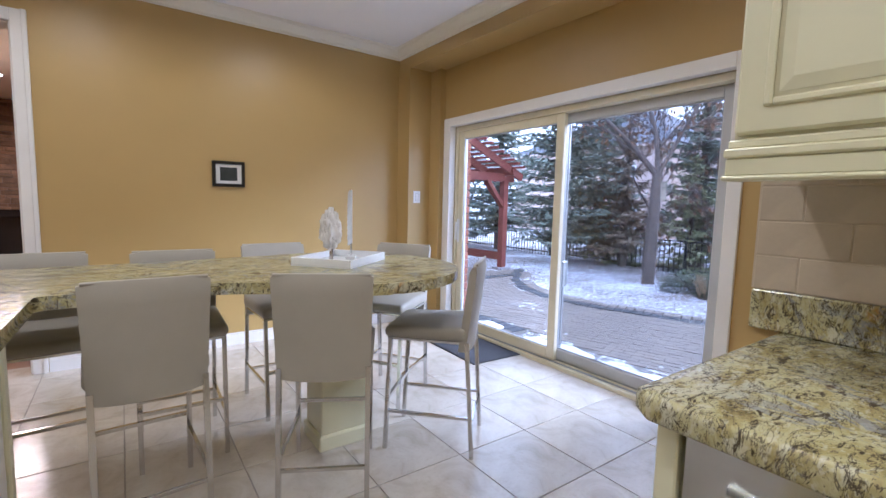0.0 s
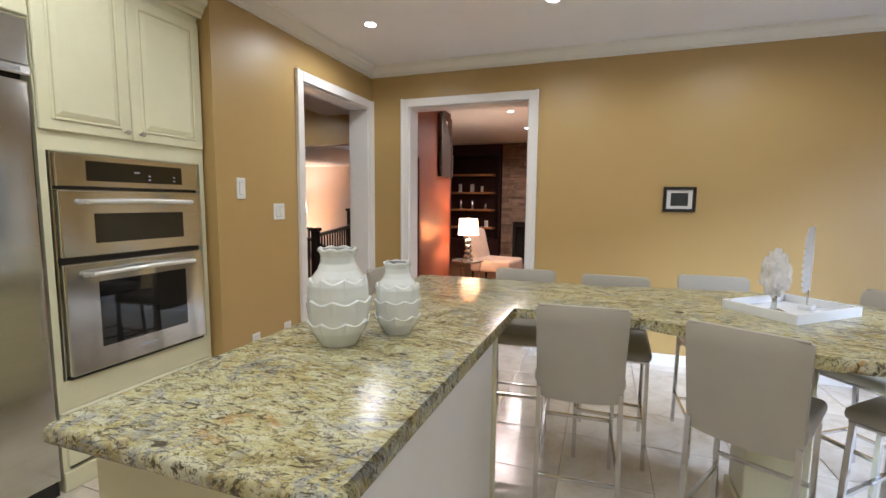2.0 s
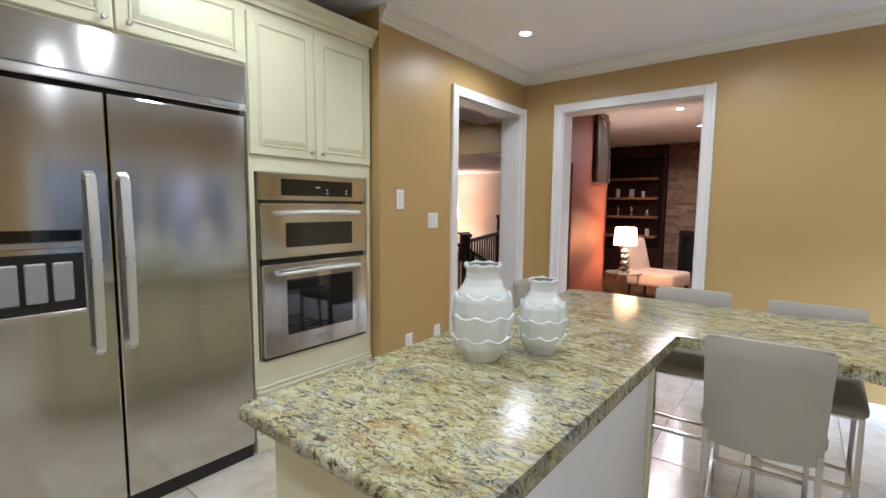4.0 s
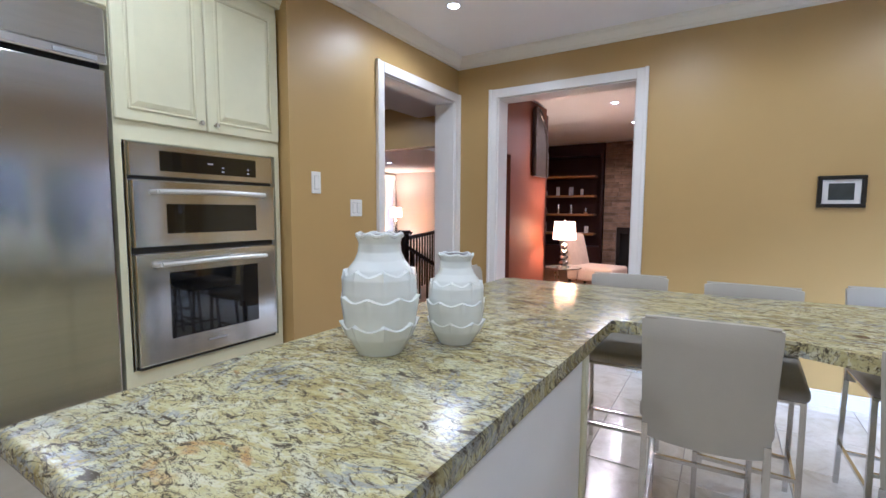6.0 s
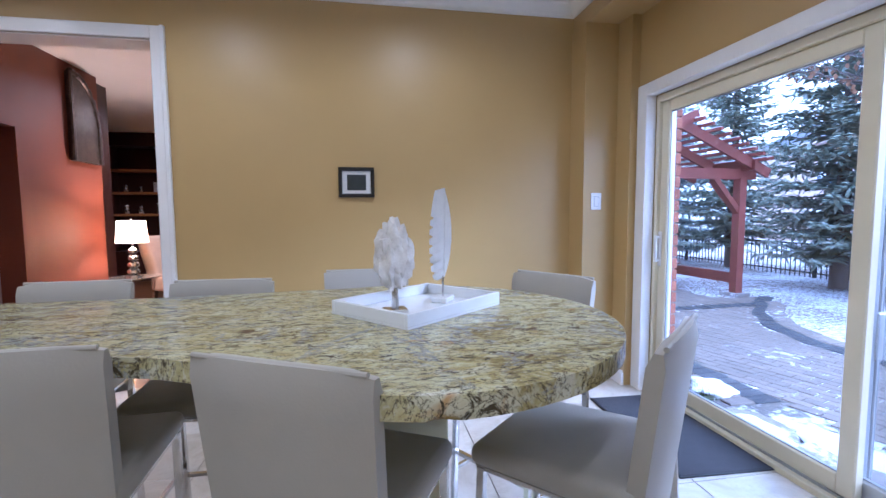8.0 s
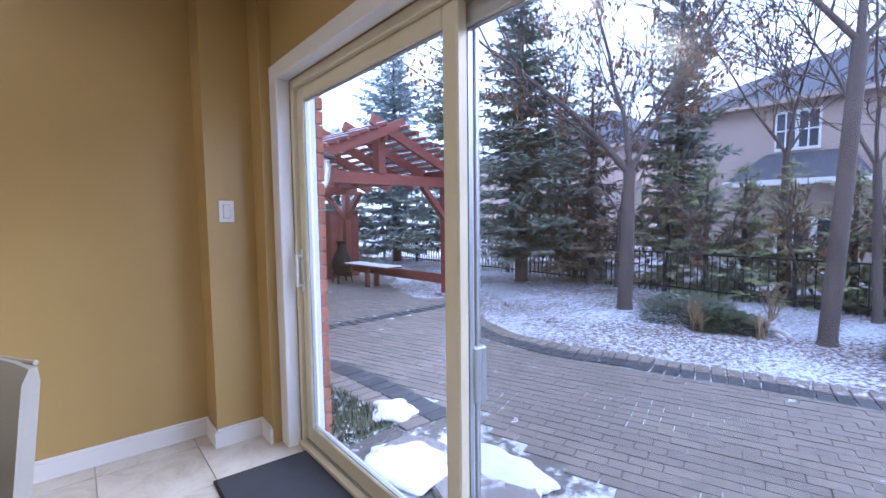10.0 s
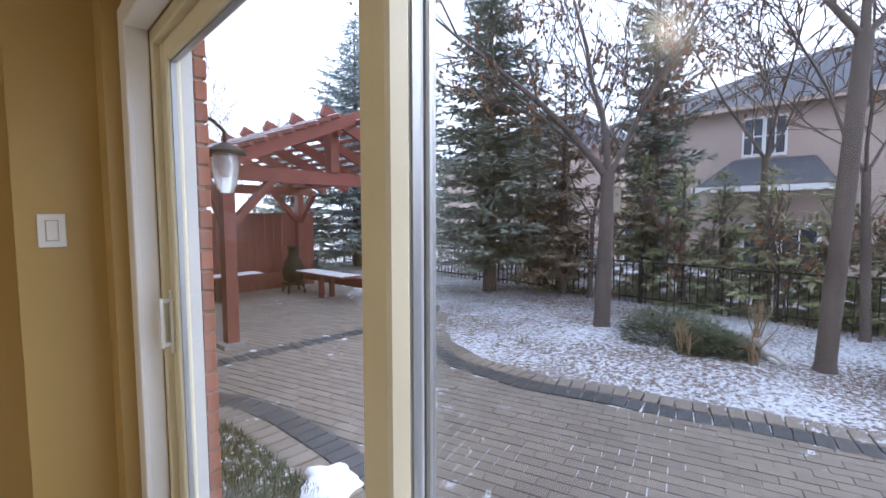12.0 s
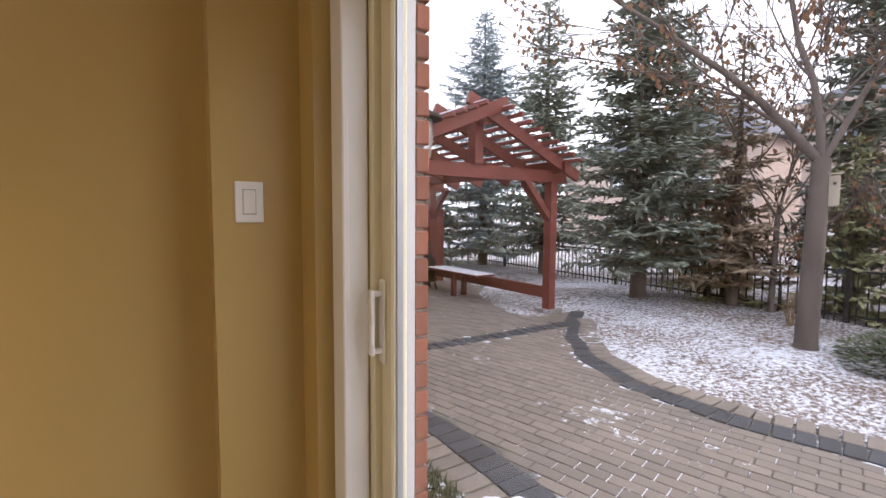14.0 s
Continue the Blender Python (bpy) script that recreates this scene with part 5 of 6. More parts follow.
def ground_sheet():
    """One sheet to the horizon, fine and uneven near the house, coarse far off."""
    xs = [4.11, 4.3] + [4.5 + 0.25 * k for k in range(60)] + [20 + 5 * k for k in range(12)] + [100, 200, 500, 1500]
    ys = [-1500, -500, -200, -100] + [-60 + 6 * k for k in range(9)] + [-9 + 0.4 * k for k in range(70)] + [20 + 6 * k for k in range(10)] + [100, 200, 500, 1500]
    bm = bmesh.new()
    grid = [[bm.verts.new((x, y, GZ - 0.03 + (0.05 * noise.noise(Vector((x * 0.5, y * 0.5, 0))) + 0.06 * max(0, min(1, (x - 7.6) / 2)) if x < 18 and -8 < y < 19 else 0))) for y in ys] for x in xs]
    for i in range(len(xs) - 1):
        for j in range(len(ys) - 1):
            bm.faces.new((grid[i][j], grid[i + 1][j], grid[i + 1][j + 1], grid[i][j + 1]))
    return structure("ground", bm, M["ground"], "garden soil with leaf litter under a dusting of snow", "ground", True)


ground_sheet()


def patio_edge(y):
    """x of the patio's outer edge."""
    pts = ((-9, 8.3), (0.5, 8.35), (2.0, 8.15), (3.0, 7.85), (4.2, 7.5), (5.2, 7.2), (5.9, 7.15), (6.6, 7.35), (7.2, 7.75), (7.9, 8.45), (8.6, 9.2), (20, 9.2))
    for (ya, xa), (yb, xb) in zip(pts, pts[1:]):
        if ya <= y <= yb:
            t = (y - ya) / (yb - ya)
            return xa + (xb - xa) * (t * t * (3 - 2 * t) * 0.5 + t * 0.5)
    return 8.3


def patio_start(y):
    """x where the paving begins beside the house."""
    pts = ((-9, 4.98), (5.3, 4.98), (5.97, 4.94), (6.44, 4.85), (7.0, 4.6), (7.5, 4.3), (20, 4.3))
    for (ya, xa), (yb, xb) in zip(pts, pts[1:]):
        if ya <= y <= yb:
            return xa + (xb - xa) * (y - ya) / (yb - ya)
    return 4.98


ys = [-8.0 + 0.25 * k for k in range(85)]
outline = [(patio_edge(y), y) for y in ys if y <= 13.2] + [(4.16, y) for y in reversed(ys) if y <= 13.2]
pb = prism(outline, GZ - 0.2, GZ - 0.008)
patio = structure("pavement", pb, M["joint"], "grey concrete paver patio with snow in the joints and charcoal borders", "pavement")


def pavers():
    """Running-bond pavers laid at a slant, the nearest ones as pieces of their own."""
    L, W = 0.2, 0.1
    turn = radians(108)
    c, s = math.cos(turn), math.sin(turn)
    rnd = random.Random(11)
    me = to_mesh("paver", box(-L / 2 + 0.004, L / 2 - 0.004, -W / 2 + 0.004, W / 2 - 0.004, -0.05, 0, 0.004), M["paver"])
    verts, faces = [], []
    near = 0
    spots = []
    for i in range(-90, 90):
        for j in range(-160, 160):
            u, v = (i + 0.5 * (j % 2)) * L, j * W
            x, y = 6 + u * c - v * s, 4 + u * s + v * c
            if -3 < y < 13 and patio_start(y) + 0.3 < x < patio_edge(y) - 0.24:
                band = y - (7.85 + 0.03 * (x - 5.4))
                if abs(band) < 0.13:
                    continue
                spots.append((math.hypot(x - 5.2, y - 5.2), x, y))
    spots.sort()
    for k, (_, x, y) in enumerate(spots):
        dz = rnd.uniform(-0.002, 0.002)
        if k < 300:
            ob = new("paver", me)
            ob.matrix_basis = pose(x, y, GZ + dz, 0, 0, math.degrees(turn) + rnd.uniform(-0.8, 0.8))
            ob.parent = patio
        else:
            o = len(verts)
            for zz in (GZ - 0.03, GZ + dz):
                for a, b in ((-1, -1), (1, -1), (1, 1), (-1, 1)):
                    uu, vv = a * (L / 2 - 0.004), b * (W / 2 - 0.004)
                    verts.append((x + uu * c - vv * s, y + uu * s + vv * c, zz))
            faces += [(o + 4, o + 5, o + 6, o + 7), (o, o + 1, o + 5, o + 4), (o + 1, o + 2, o + 6, o + 5), (o + 2, o + 3, o + 7, o + 6), (o + 3, o, o + 4, o + 7)]
    mesh = bpy.data.meshes.new("far_pavers")
    mesh.from_pydata(verts, [], faces)
    mesh.materials.append(M["paver"])
    ob = new("far_pavers", mesh)
    ob.parent = patio
    ob["kind"] = "stuff"
    # charcoal soldier courses along the edges
    bme = to_mesh("border_paver", box(-0.11, 0.11, -0.058, 0.058, -0.05, 0.004, 0.005), M["border"])

    pale = to_mesh("edging_paver", box(-0.11, 0.11, -0.055, 0.055, -0.05, 0.008, 0.006), M["paver"])

    def course(path, bme=bme):
        last = None
        for x, y in path:
            if last and math.hypot(x - last[0], y - last[1]) < 0.122:
                continue
            if last:
                ob = new("border_paver", bme)
                ob.matrix_basis = pose(x, y, GZ + rnd.uniform(-0.002, 0.003), 0, 0, math.degrees(math.atan2(y - last[1], x - last[0])) + 90)
                ob.parent = patio
            last = (x, y)

    course([(patio_edge(y) - 0.12, y) for y in [-2.5 + 0.01 * k for k in range(1100)]])
    course([(patio_start(y) + 0.17, y) for y in [4.6 + 0.01 * k for k in range(310)]])
    course([(patio_edge(y) + 0.11, y) for y in [2.0 + 0.01 * k for k in range(600)]], pale)
    course([(patio_start(y) - 0.06, y) for y in [4.6 + 0.01 * k for k in range(290)]], pale)
    course([(5.0 + 0.02 * k, 7.85 + 0.03 * (0.02 * k - 0.4)) for k in range(178)])


def flagstones():
    rnd = random.Random(5)
    fl = thing("stepping_stones", "irregular flagstones with melting snow below the patio door", "paving stone")
    for k, (x, y, r) in enumerate(((4.62, 4.3, 0.3), (4.72, 3.75, 0.33), (4.58, 3.2, 0.3), (4.75, 2.6, 0.34), (4.6, 2.0, 0.3), (4.9, 1.4, 0.3))):
        n = 11
        o = [(x + r * rnd.uniform(0.75, 1.05) * math.cos(2 * math.pi * a / n) * 0.9, y + r * rnd.uniform(0.8, 1.05) * math.sin(2 * math.pi * a / n)) for a in range(n)]
        bm = prism(o, GZ - 0.03, GZ + 0.035)
        bmesh.ops.bevel(bm, geom=list(bm.edges), offset=0.012, segments=2, affect="EDGES")
        part("flagstone", bm, M["flag"], fl)
    sp = thing("snow_patch", "half melted patches of snow on the stones", "snow")
    sp["kind"] = "stuff"
    for x, y, rx, ry in ((4.55, 4.28, 0.26, 0.3), (4.95, 3.85, 0.2, 0.33), (4.62, 3.45, 0.2, 0.2), (4.9, 2.9, 0.22, 0.4), (4.55, 2.3, 0.22, 0.4), (4.9, 5.0, 0.18, 0.2), (5.1, 2.0, 0.25, 0.5)):
        bm = bmesh.new()
        bmesh.ops.create_icosphere(bm, subdivisions=4, radius=1)
        for v in bm.verts:
            p = v.co.copy()
            a = math.atan2(p.y, p.x)
            f = 1 + 0.5 * noise.noise(Vector((math.cos(a) * 1.3 + x * 7, math.sin(a) * 1.3, y))) + 0.16 * noise.noise(Vector((math.cos(a) * 4, math.sin(a) * 4 + y, 3)))
            v.co = Vector((x + p.x * rx * f, y + p.y * ry * f, GZ + 0.012 + p.z * 0.04 * (1 + 0.2 * noise.noise(p * 2))))
        part("snow_lump", bm, M["snow"], sp, smooth=True)


flagstones()
gl = [(4.155, 4.75), (4.155, 7.3)] + [(patio_start(y) - 0.12, y) for y in [7.3 - 0.25 * k for k in range(11)]]
structure("lawn_strip", prism(gl, GZ - 0.05, GZ + 0.004), M["grass"], "narrow snowy grass strip along the brick wall", "grass")


def grass_tufts():
    rnd = random.Random(2)
    verts, faces = [], []
    for _ in range(3800):
        y = rnd.uniform(4.8, 7.4)
        x = rnd.uniform(4.17, max(4.19, patio_start(y) - 0.16))
        h, a = rnd.uniform(0.03, 0.08), rnd.uniform(0, 6.3)
        dx, dy = 0.005 * math.cos(a), 0.005 * math.sin(a)
        lx, ly = rnd.uniform(-0.03, 0.03), rnd.uniform(-0.03, 0.03)
        o = len(verts)
        verts += [(x - dx, y - dy, GZ), (x + dx, y + dy, GZ), (x + lx, y + ly, GZ + h)]
        faces.append((o, o + 1, o + 2))
    me = bpy.data.meshes.new("grass_blades")
    me.from_pydata(verts, [], faces)
    me.materials.append(M["blade"])
    tagged(new("grass_blades", me), "short winter grass blades beside the wall", "grass", kind="stuff")


grass_tufts()


def pergola():
    p = thing("pergola", "red stained cedar pergola with a slatted gable roof", "pergola")
    C = [Vector((5.5, 8.38, 0)), Vector((8.52, 8.65, 0))]
    ex = (C[1] - C[0]).normalized()
    ey = Vector((-ex.y, ex.x, 0))
    W, D, beam = (C[1] - C[0]).length, 3.4, 1.81

    def P(u, v, z):
        q = C[0] + ex * u + ey * v
        return (q.x, q.y, z)

    for u in (0, W):
        for v in (0, D):
            part("post", bar(P(u, v, GZ + 0.05), P(u, v, beam), 0.14, 0.14, tuple(ex)), M["cedar"], p)
            part("post_base", bar(P(u, v, GZ - 0.06), P(u, v, GZ + 0.06), 0.3, 0.3, tuple(ex)), M["flag"], p, "square grey stone footing")
    for v in (0, D):
        part("tie_beam", bar(P(-0.3, v, beam + 0.07), P(W + 0.3, v, beam + 0.07), 0.09, 0.18), M["cedar"], p)
        part("king_post", bar(P(W / 2, v, beam + 0.16), P(W / 2, v, beam + 0.82), 0.16, 0.14, tuple(ex)), M["cedar"], p)
        for u, s in ((0, 1), (W, -1)):
            part("brace", bar(P(u, v, beam - 0.62), P(u + s * 0.58, v, beam), 0.09, 0.11, tuple(ey)), M["cedar"], p)
    for u in (0, W):
        part("side_beam", bar(P(u, -0.3, beam + 0.2), P(u, D + 0.3, beam + 0.2), 0.09, 0.16), M["cedar"], p)
        for v, s in ((0, 1), (D, -1)):
            part("brace", bar(P(u, v, beam - 0.62), P(u, v + s * 0.58, beam), 0.09, 0.11, tuple(ex)), M["cedar"], p)
    half = W / 2
    rise = 0.63
    low, ridge = beam + 0.22, beam + 0.22 + rise
    part("ridge_beam", bar(P(half, -0.2, ridge - 0.1), P(half, D + 0.2, ridge - 0.1), 0.06, 0.18), M["cedar"], p)
    for k in range(6):
        v = -0.25 + k * (D + 0.5) / 5
        for s in (-1, 1):
            slope = rise / half
            a = (half + s * (half + 0.35), low - slope * 0.35)
            b = (half - s * 0.3, ridge + slope * 0.3)
            off = 0.035 * s
            part("rafter", bar(P(a[0], v + off, a[1]), P(b[0], v + off, b[1]), 0.06, 0.16), M["cedar"], p)
    for s in (-1, 1):
        for k in range(9):
            t = 0.06 + k / 9.2
            u = half + s * half * (1.12 - t * 1.05)
            z = low + rise * (1 - abs(u - half) / half) + 0.11
            part("slat", bar(P(u, -0.5, z), P(u, D + 0.5, z), 0.05, 0.05), M["cedar"], p)
            if k % 2 == 0:
                part("snow_line", bar(P(u, -0.48, z + 0.03), P(u, D + 0.48, z + 0.03), 0.045, 0.012), M["snow"], p, "thin line of snow")
    # low seat rail and benches
    part("seat_rail", bar(P(W, 0.1, 0.06), P(W, D - 0.1, 0.06), 0.06, 0.18), M["cedar"], p)
    part("seat_rail", bar(P(0.1, D, 0.06), P(W - 0.1, D, 0.06), 0.06, 0.18), M["cedar"], p)

    def bench(u0, v0, u1, v1, label):
        b = thing("bench", label, "bench", "pergola benches")
        d = Vector((u1 - u0, v1 - v0, 0)).normalized()
        n = Vector((-d.y, d.x, 0))
        for k in range(4):
            o = (k - 1.5) * 0.11
            part("seat_slat", bar(P(u0 + n.x * o, v0 + n.y * o, 0.21), P(u1 + n.x * o, v1 + n.y * o, 0.21), 0.09, 0.035), M["cedar"], b)
            part("snow_cover", bar(P(u0 + n.x * o, v0 + n.y * o, 0.232), P(u1 + n.x * o, v1 + n.y * o, 0.232), 0.07, 0.01), M["snow"], b, "thin snow on the slat")
        for t in (0.5,):
            u, v = u0 + (u1 - u0) * t, v0 + (v1 - v0) * t
            for s in (-0.12, 0.12):
                part("leg", bar(P(u + n.x * s, v + n.y * s, GZ - 0.01), P(u + n.x * s, v + n.y * s, 0.195), 0.08, 0.08, tuple(ex)), M["cedar"], b)

    bench(W - 0.3, 1.2, W - 0.3, 2.75, "red stained slatted bench dusted with snow")
    bench(0.4, D - 0.32, 1.9, D - 0.32, "red stained slatted bench along the back fence")
    # solid fence behind
    f = thing("privacy_fence", "red stained solid board fence behind the pergola", "fence")
    for k in range(26):
        u = -1.5 + k * 0.2
        part("board", bar(P(u, D + 0.35, GZ - 0.05), P(u, D + 0.35, 1.36), 0.025, 0.19, tuple(ex)), M["cedar"], f)
    part("cap_rail", bar(P(-1.6, D + 0.35, 1.38), P(3.6, D + 0.35, 1.38), 0.1, 0.05), M["cedar"], f)
    ch = thing("chiminea", "rusty black iron chiminea on short legs", "fire pit", at=pose(*P(W - 0.42, D - 0.42, GZ)))
    part("belly", lathe(((0.12, 0.2), (0.21, 0.28), (0.24, 0.42), (0.21, 0.58), (0.13, 0.72), (0.1, 0.8), (0.1, 0.92), (0.13, 0.94), (0.13, 0.97)), 22), M["iron"], ch, smooth=True)
    part("stand_ring", lathe(((0.2, 0.18), (0.23, 0.18), (0.23, 0.22), (0.2, 0.22)), 18), M["iron"], ch)
    for a in range(4):
        part("leg", bar((0.2 * math.cos(a * 1.571 + 0.7), 0.2 * math.sin(a * 1.571 + 0.7), 0.2), (0.25 * math.cos(a * 1.571 + 0.7), 0.25 * math.sin(a * 1.571 + 0.7), -0.005), 0.03, 0.03, (1, 0, 0)), M["iron"], ch)


pergola()


def wall_lantern():
    l = thing("wall_lantern", "black iron outdoor wall lantern with clear glass", "lantern", at=pose(4.155, 5.0, 1.60))
    part("plate", box(0, 0.03, -0.05, 0.05, -0.1, 0.18, 0.006), M["iron"], l)
    ab = bmesh.new()
    pts = [(0.02, 0, 0.1), (0.08, 0, 0.2), (0.17, 0, 0.22), (0.23, 0, 0.17), (0.23, 0, 0.11)]
    for a, b in zip(pts, pts[1:]):
        bm_tube(ab, a, b, 0.009, n=8)
    part("arm", ab, M["iron"], l, smooth=True)
    part("hood", lathe(((0.1, 0.06), (0.097, 0.072), (0.05, 0.095), (0.018, 0.115)), 20), M["iron"], l, smooth=True, at=pose(0.23, 0, 0))
    g = part("globe", lathe(((0.03, -0.13), (0.052, -0.08), (0.06, 0.0), (0.056, 0.06)), 18), M["seeded_glass"], l, smooth=True, at=pose(0.23, 0, 0))
    part("bulb", lathe(((0.01, -0.05), (0.022, 0.0), (0.012, 0.05)), 10), M["plastic"], l, at=pose(0.23, 0, 0))


wall_lantern()


# ---- trees ----
def spruce(x, y, h, spread, mat, label, seed, skirt=0.06, density=1.0, name="spruce_tree"):
    rnd = random.Random(seed)
    t = thing(name, label, "tree", at=pose(x, y, GZ - 0.03))
    tr = bmesh.new()
    bm_tube(tr, (0, 0, -0.1), (0, 0, h * 0.98), 0.035 + h * 0.016, 0.01, 9)
    part("trunk", tr, M["bark"], t, smooth=True)
    verts, faces = [], []

    def spray(p, d, length, width):
        """One needle spray: a flattened spindle from p along d."""
        side = d.cross(Vector((0, 0, 1)))
        if side.length < 1e-4:
            side = Vector((1, 0, 0))
        side = side.normalized() * width
        up = Vector((0, 0, width * 0.55))
        o = len(verts)
        mid = p + d * length * 0.45
        verts.extend((tuple(p), tuple(mid + side), tuple(mid + up), tuple(mid - side), tuple(p + d * length)))
        faces.extend(((o, o + 1, o + 2), (o, o + 2, o + 3), (o + 4, o + 2, o + 1), (o + 4, o + 3, o + 2), (o, o + 3, o + 1), (o + 4, o + 1, o + 3)))

    z = h * skirt + 0.15
    while z < h * 0.985:
        f = (h - z) / h
        reach = spread * (f ** 0.72) * rnd.uniform(0.82, 1.12) + 0.04
        n = max(4, int((6 + 7 * f) * density))
        a0 = rnd.uniform(0, 6.3)
        for k in range(n):
            a = a0 + 2 * math.pi * k / n + rnd.uniform(-0.25, 0.25)
            r = reach * rnd.uniform(0.6, 1.12)
            out = Vector((math.cos(a), math.sin(a), 0))
            lift = rnd.uniform(-0.14, 0.14) * (0.4 + f)
            droop = -0.28 * f + 0.25 * (1 - f)
            m = max(4, int(r / 0.07))
            for q in range(1, m + 1):
                u = q / m
                p = out * r * u + Vector((0, 0, z + lift + droop * r * u + 0.22 * r * u * u * (0.4 + 0.6 * f) + rnd.uniform(-0.03, 0.03)))
                w = (0.09 + 0.3 * min(r, 0.9)) * (1.15 - 0.7 * u)
                for s in (-1, 1):
                    d = (out * rnd.uniform(0.5, 0.9) + Vector((-out.y, out.x, 0)) * s * rnd.uniform(0.5, 1.0) + Vector((0, 0, rnd.uniform(-0.22, 0.14)))).normalized()
                    spray(p, d, w * rnd.uniform(0.7, 1.3), 0.022 + 0.034 * min(1, f * 1.6))
                if rnd.random() < 0.7:
                    spray(p, (out * 0.4 + Vector((rnd.uniform(-0.6, 0.6), rnd.uniform(-0.6, 0.6), rnd.uniform(-0.9, 0.5)))).normalized(), rnd.uniform(0.08, 0.12) + 0.12 * min(1, f * 2), 0.016 + 0.022 * min(1, f * 2))
                if q == m:
                    spray(p, (out + Vector((0, 0, 0.25))).normalized(), 0.07 + 0.12 * min(1, f * 2), 0.025)
        z += (0.13 + 0.15 * f) * rnd.uniform(0.8, 1.2)
    for k in range(14):
        spray(Vector((0, 0, h * 0.97 - 0.05 * k)), Vector((math.cos(k * 2.4) * 0.6, math.sin(k * 2.4) * 0.6, 0.8)).normalized(), 0.18, 0.02)
    me = bpy.data.meshes.new("crown")
    me.from_pydata(verts, [], faces)
    me.materials.append(mat)
    c = new("crown", me)
    c.parent = t
    return t


class Tubes:
    """Tapered round bars gathered into one mesh."""

    def __init__(self):
        self.verts, self.faces = [], []

    def add(self, a, b, r0, r1, n):
        d = (b - a).normalized()
        u = d.cross(Vector((0.31, 0.17, 0.93))).normalized()
        w = d.cross(u)
        o = len(self.verts)
        for p, r in ((a, r0), (b, r1)):
            for k in range(n):
                t = 2 * math.pi * k / n
                self.verts.append(tuple(p + (u * math.cos(t) + w * math.sin(t)) * r))
        for k in range(n):
            self.faces.append((o + k, o + (k + 1) % n, o + n + (k + 1) % n, o + n + k))

    def link(self, name, mat, parent):
        me = bpy.data.meshes.new(name)
        me.from_pydata(self.verts, [], self.faces)
        me.materials.append(mat)
        me.polygons.foreach_set("use_smooth", [True] * len(me.polygons))
        ob = new(name, me)
        ob.parent = parent
        return ob


def bare_tree(x, y, h, seed, label, fork=2.2, leaves=260, lean=(0.0, 0.0), radius=0.13, name="bare_tree", limbs_at=None, last=4):
    rnd = random.Random(seed)
    t = thing(name, label, "tree", at=pose(x, y, GZ - 0.03))
    trunk, limbs, twigs = Tubes(), Tubes(), Tubes()
    tips = []

    def grow(p, d, length, r, depth):
        where = limbs if depth < 2 else twigs
        n = (6, 6, 5, 4, 3, 3)[depth]
        for k in range(n):
            q = p + d * length / n
            r1 = max(0.0075, r * 0.87)
            where.add(p, q, r, r1, (8, 8, 6, 4, 3, 3)[depth])
            p, r = q, r1
            d = (d + Vector((rnd.uniform(-0.16, 0.16), rnd.uniform(-0.16, 0.16), rnd.uniform(-0.05, 0.09)))).normalized()
            if depth >= 3:
                tips.append(p)
            if depth < last and rnd.random() < 0.8:
                side = (d * 0.9 + Vector((rnd.uniform(-1, 1), rnd.uniform(-1, 1), rnd.uniform(-0.35, 0.5)))).normalized()
                grow(p, side, length * rnd.uniform(0.35, 0.6), max(0.0085, r * 0.45), depth + 1)
        if depth < last:
            for _ in range(2):
                side = (d + Vector((rnd.uniform(-0.6, 0.6), rnd.uniform(-0.6, 0.6), rnd.uniform(-0.1, 0.4)))).normalized()
                grow(p, side, length * rnd.uniform(0.5, 0.7), max(0.0085, r * 0.75), depth + 1)

    top = Vector((lean[0], lean[1], fork))
    trunk.add(Vector((0, 0, -0.1)), Vector((0, 0, 0.14)), radius * 1.5, radius * 1.08, 14)
    trunk.add(Vector((0, 0, 0.14)), top * 0.5, radius * 1.08, radius * 0.97, 14)
    trunk.add(top * 0.5, top, radius * 0.97, radius * 0.86, 14)
    ways = limbs_at or [(math.cos(a) * 0.55, math.sin(a) * 0.55, 0.9) for a in (rnd.uniform(0, 1.5) + k * 2.1 for k in range(3))]
    for k, way in enumerate(ways):
        grow(top - Vector((0, 0, 0.05)), Vector(way).normalized(), (h - fork) * 0.5, radius * (0.54 - 0.08 * k), 1)
    trunk.link("trunk", M["bark"], t)
    limbs.link("limbs", M["bark"], t)
    twigs.link("twigs", M["bark"], t)
    verts, faces = [], []
    for _ in range(leaves):
        p = rnd.choice(tips) + Vector((rnd.uniform(-0.08, 0.08), rnd.uniform(-0.08, 0.08), rnd.uniform(-0.12, 0.02)))
        a, s = rnd.uniform(0, 6.3), rnd.uniform(0.022, 0.04)
        o = len(verts)
        dx, dy = s * math.cos(a), s * math.sin(a)
        verts.extend(((p.x, p.y, p.z), (p.x + dx, p.y + dy, p.z - s), (p.x, p.y, p.z - 2.4 * s), (p.x - dx * 0.7, p.y - dy * 0.7, p.z - s * 1.2)))
        faces.extend(((o, o + 1, o + 2), (o, o + 2, o + 3)))
    me = bpy.data.meshes.new("dry_leaves")
    me.from_pydata(verts, [], faces)
    me.materials.append(M["dry_leaf"])
    lv = new("dry_leaves", me)
    lv.parent = t
    lv["label"] = "few clinging dry brown leaves"
    return t


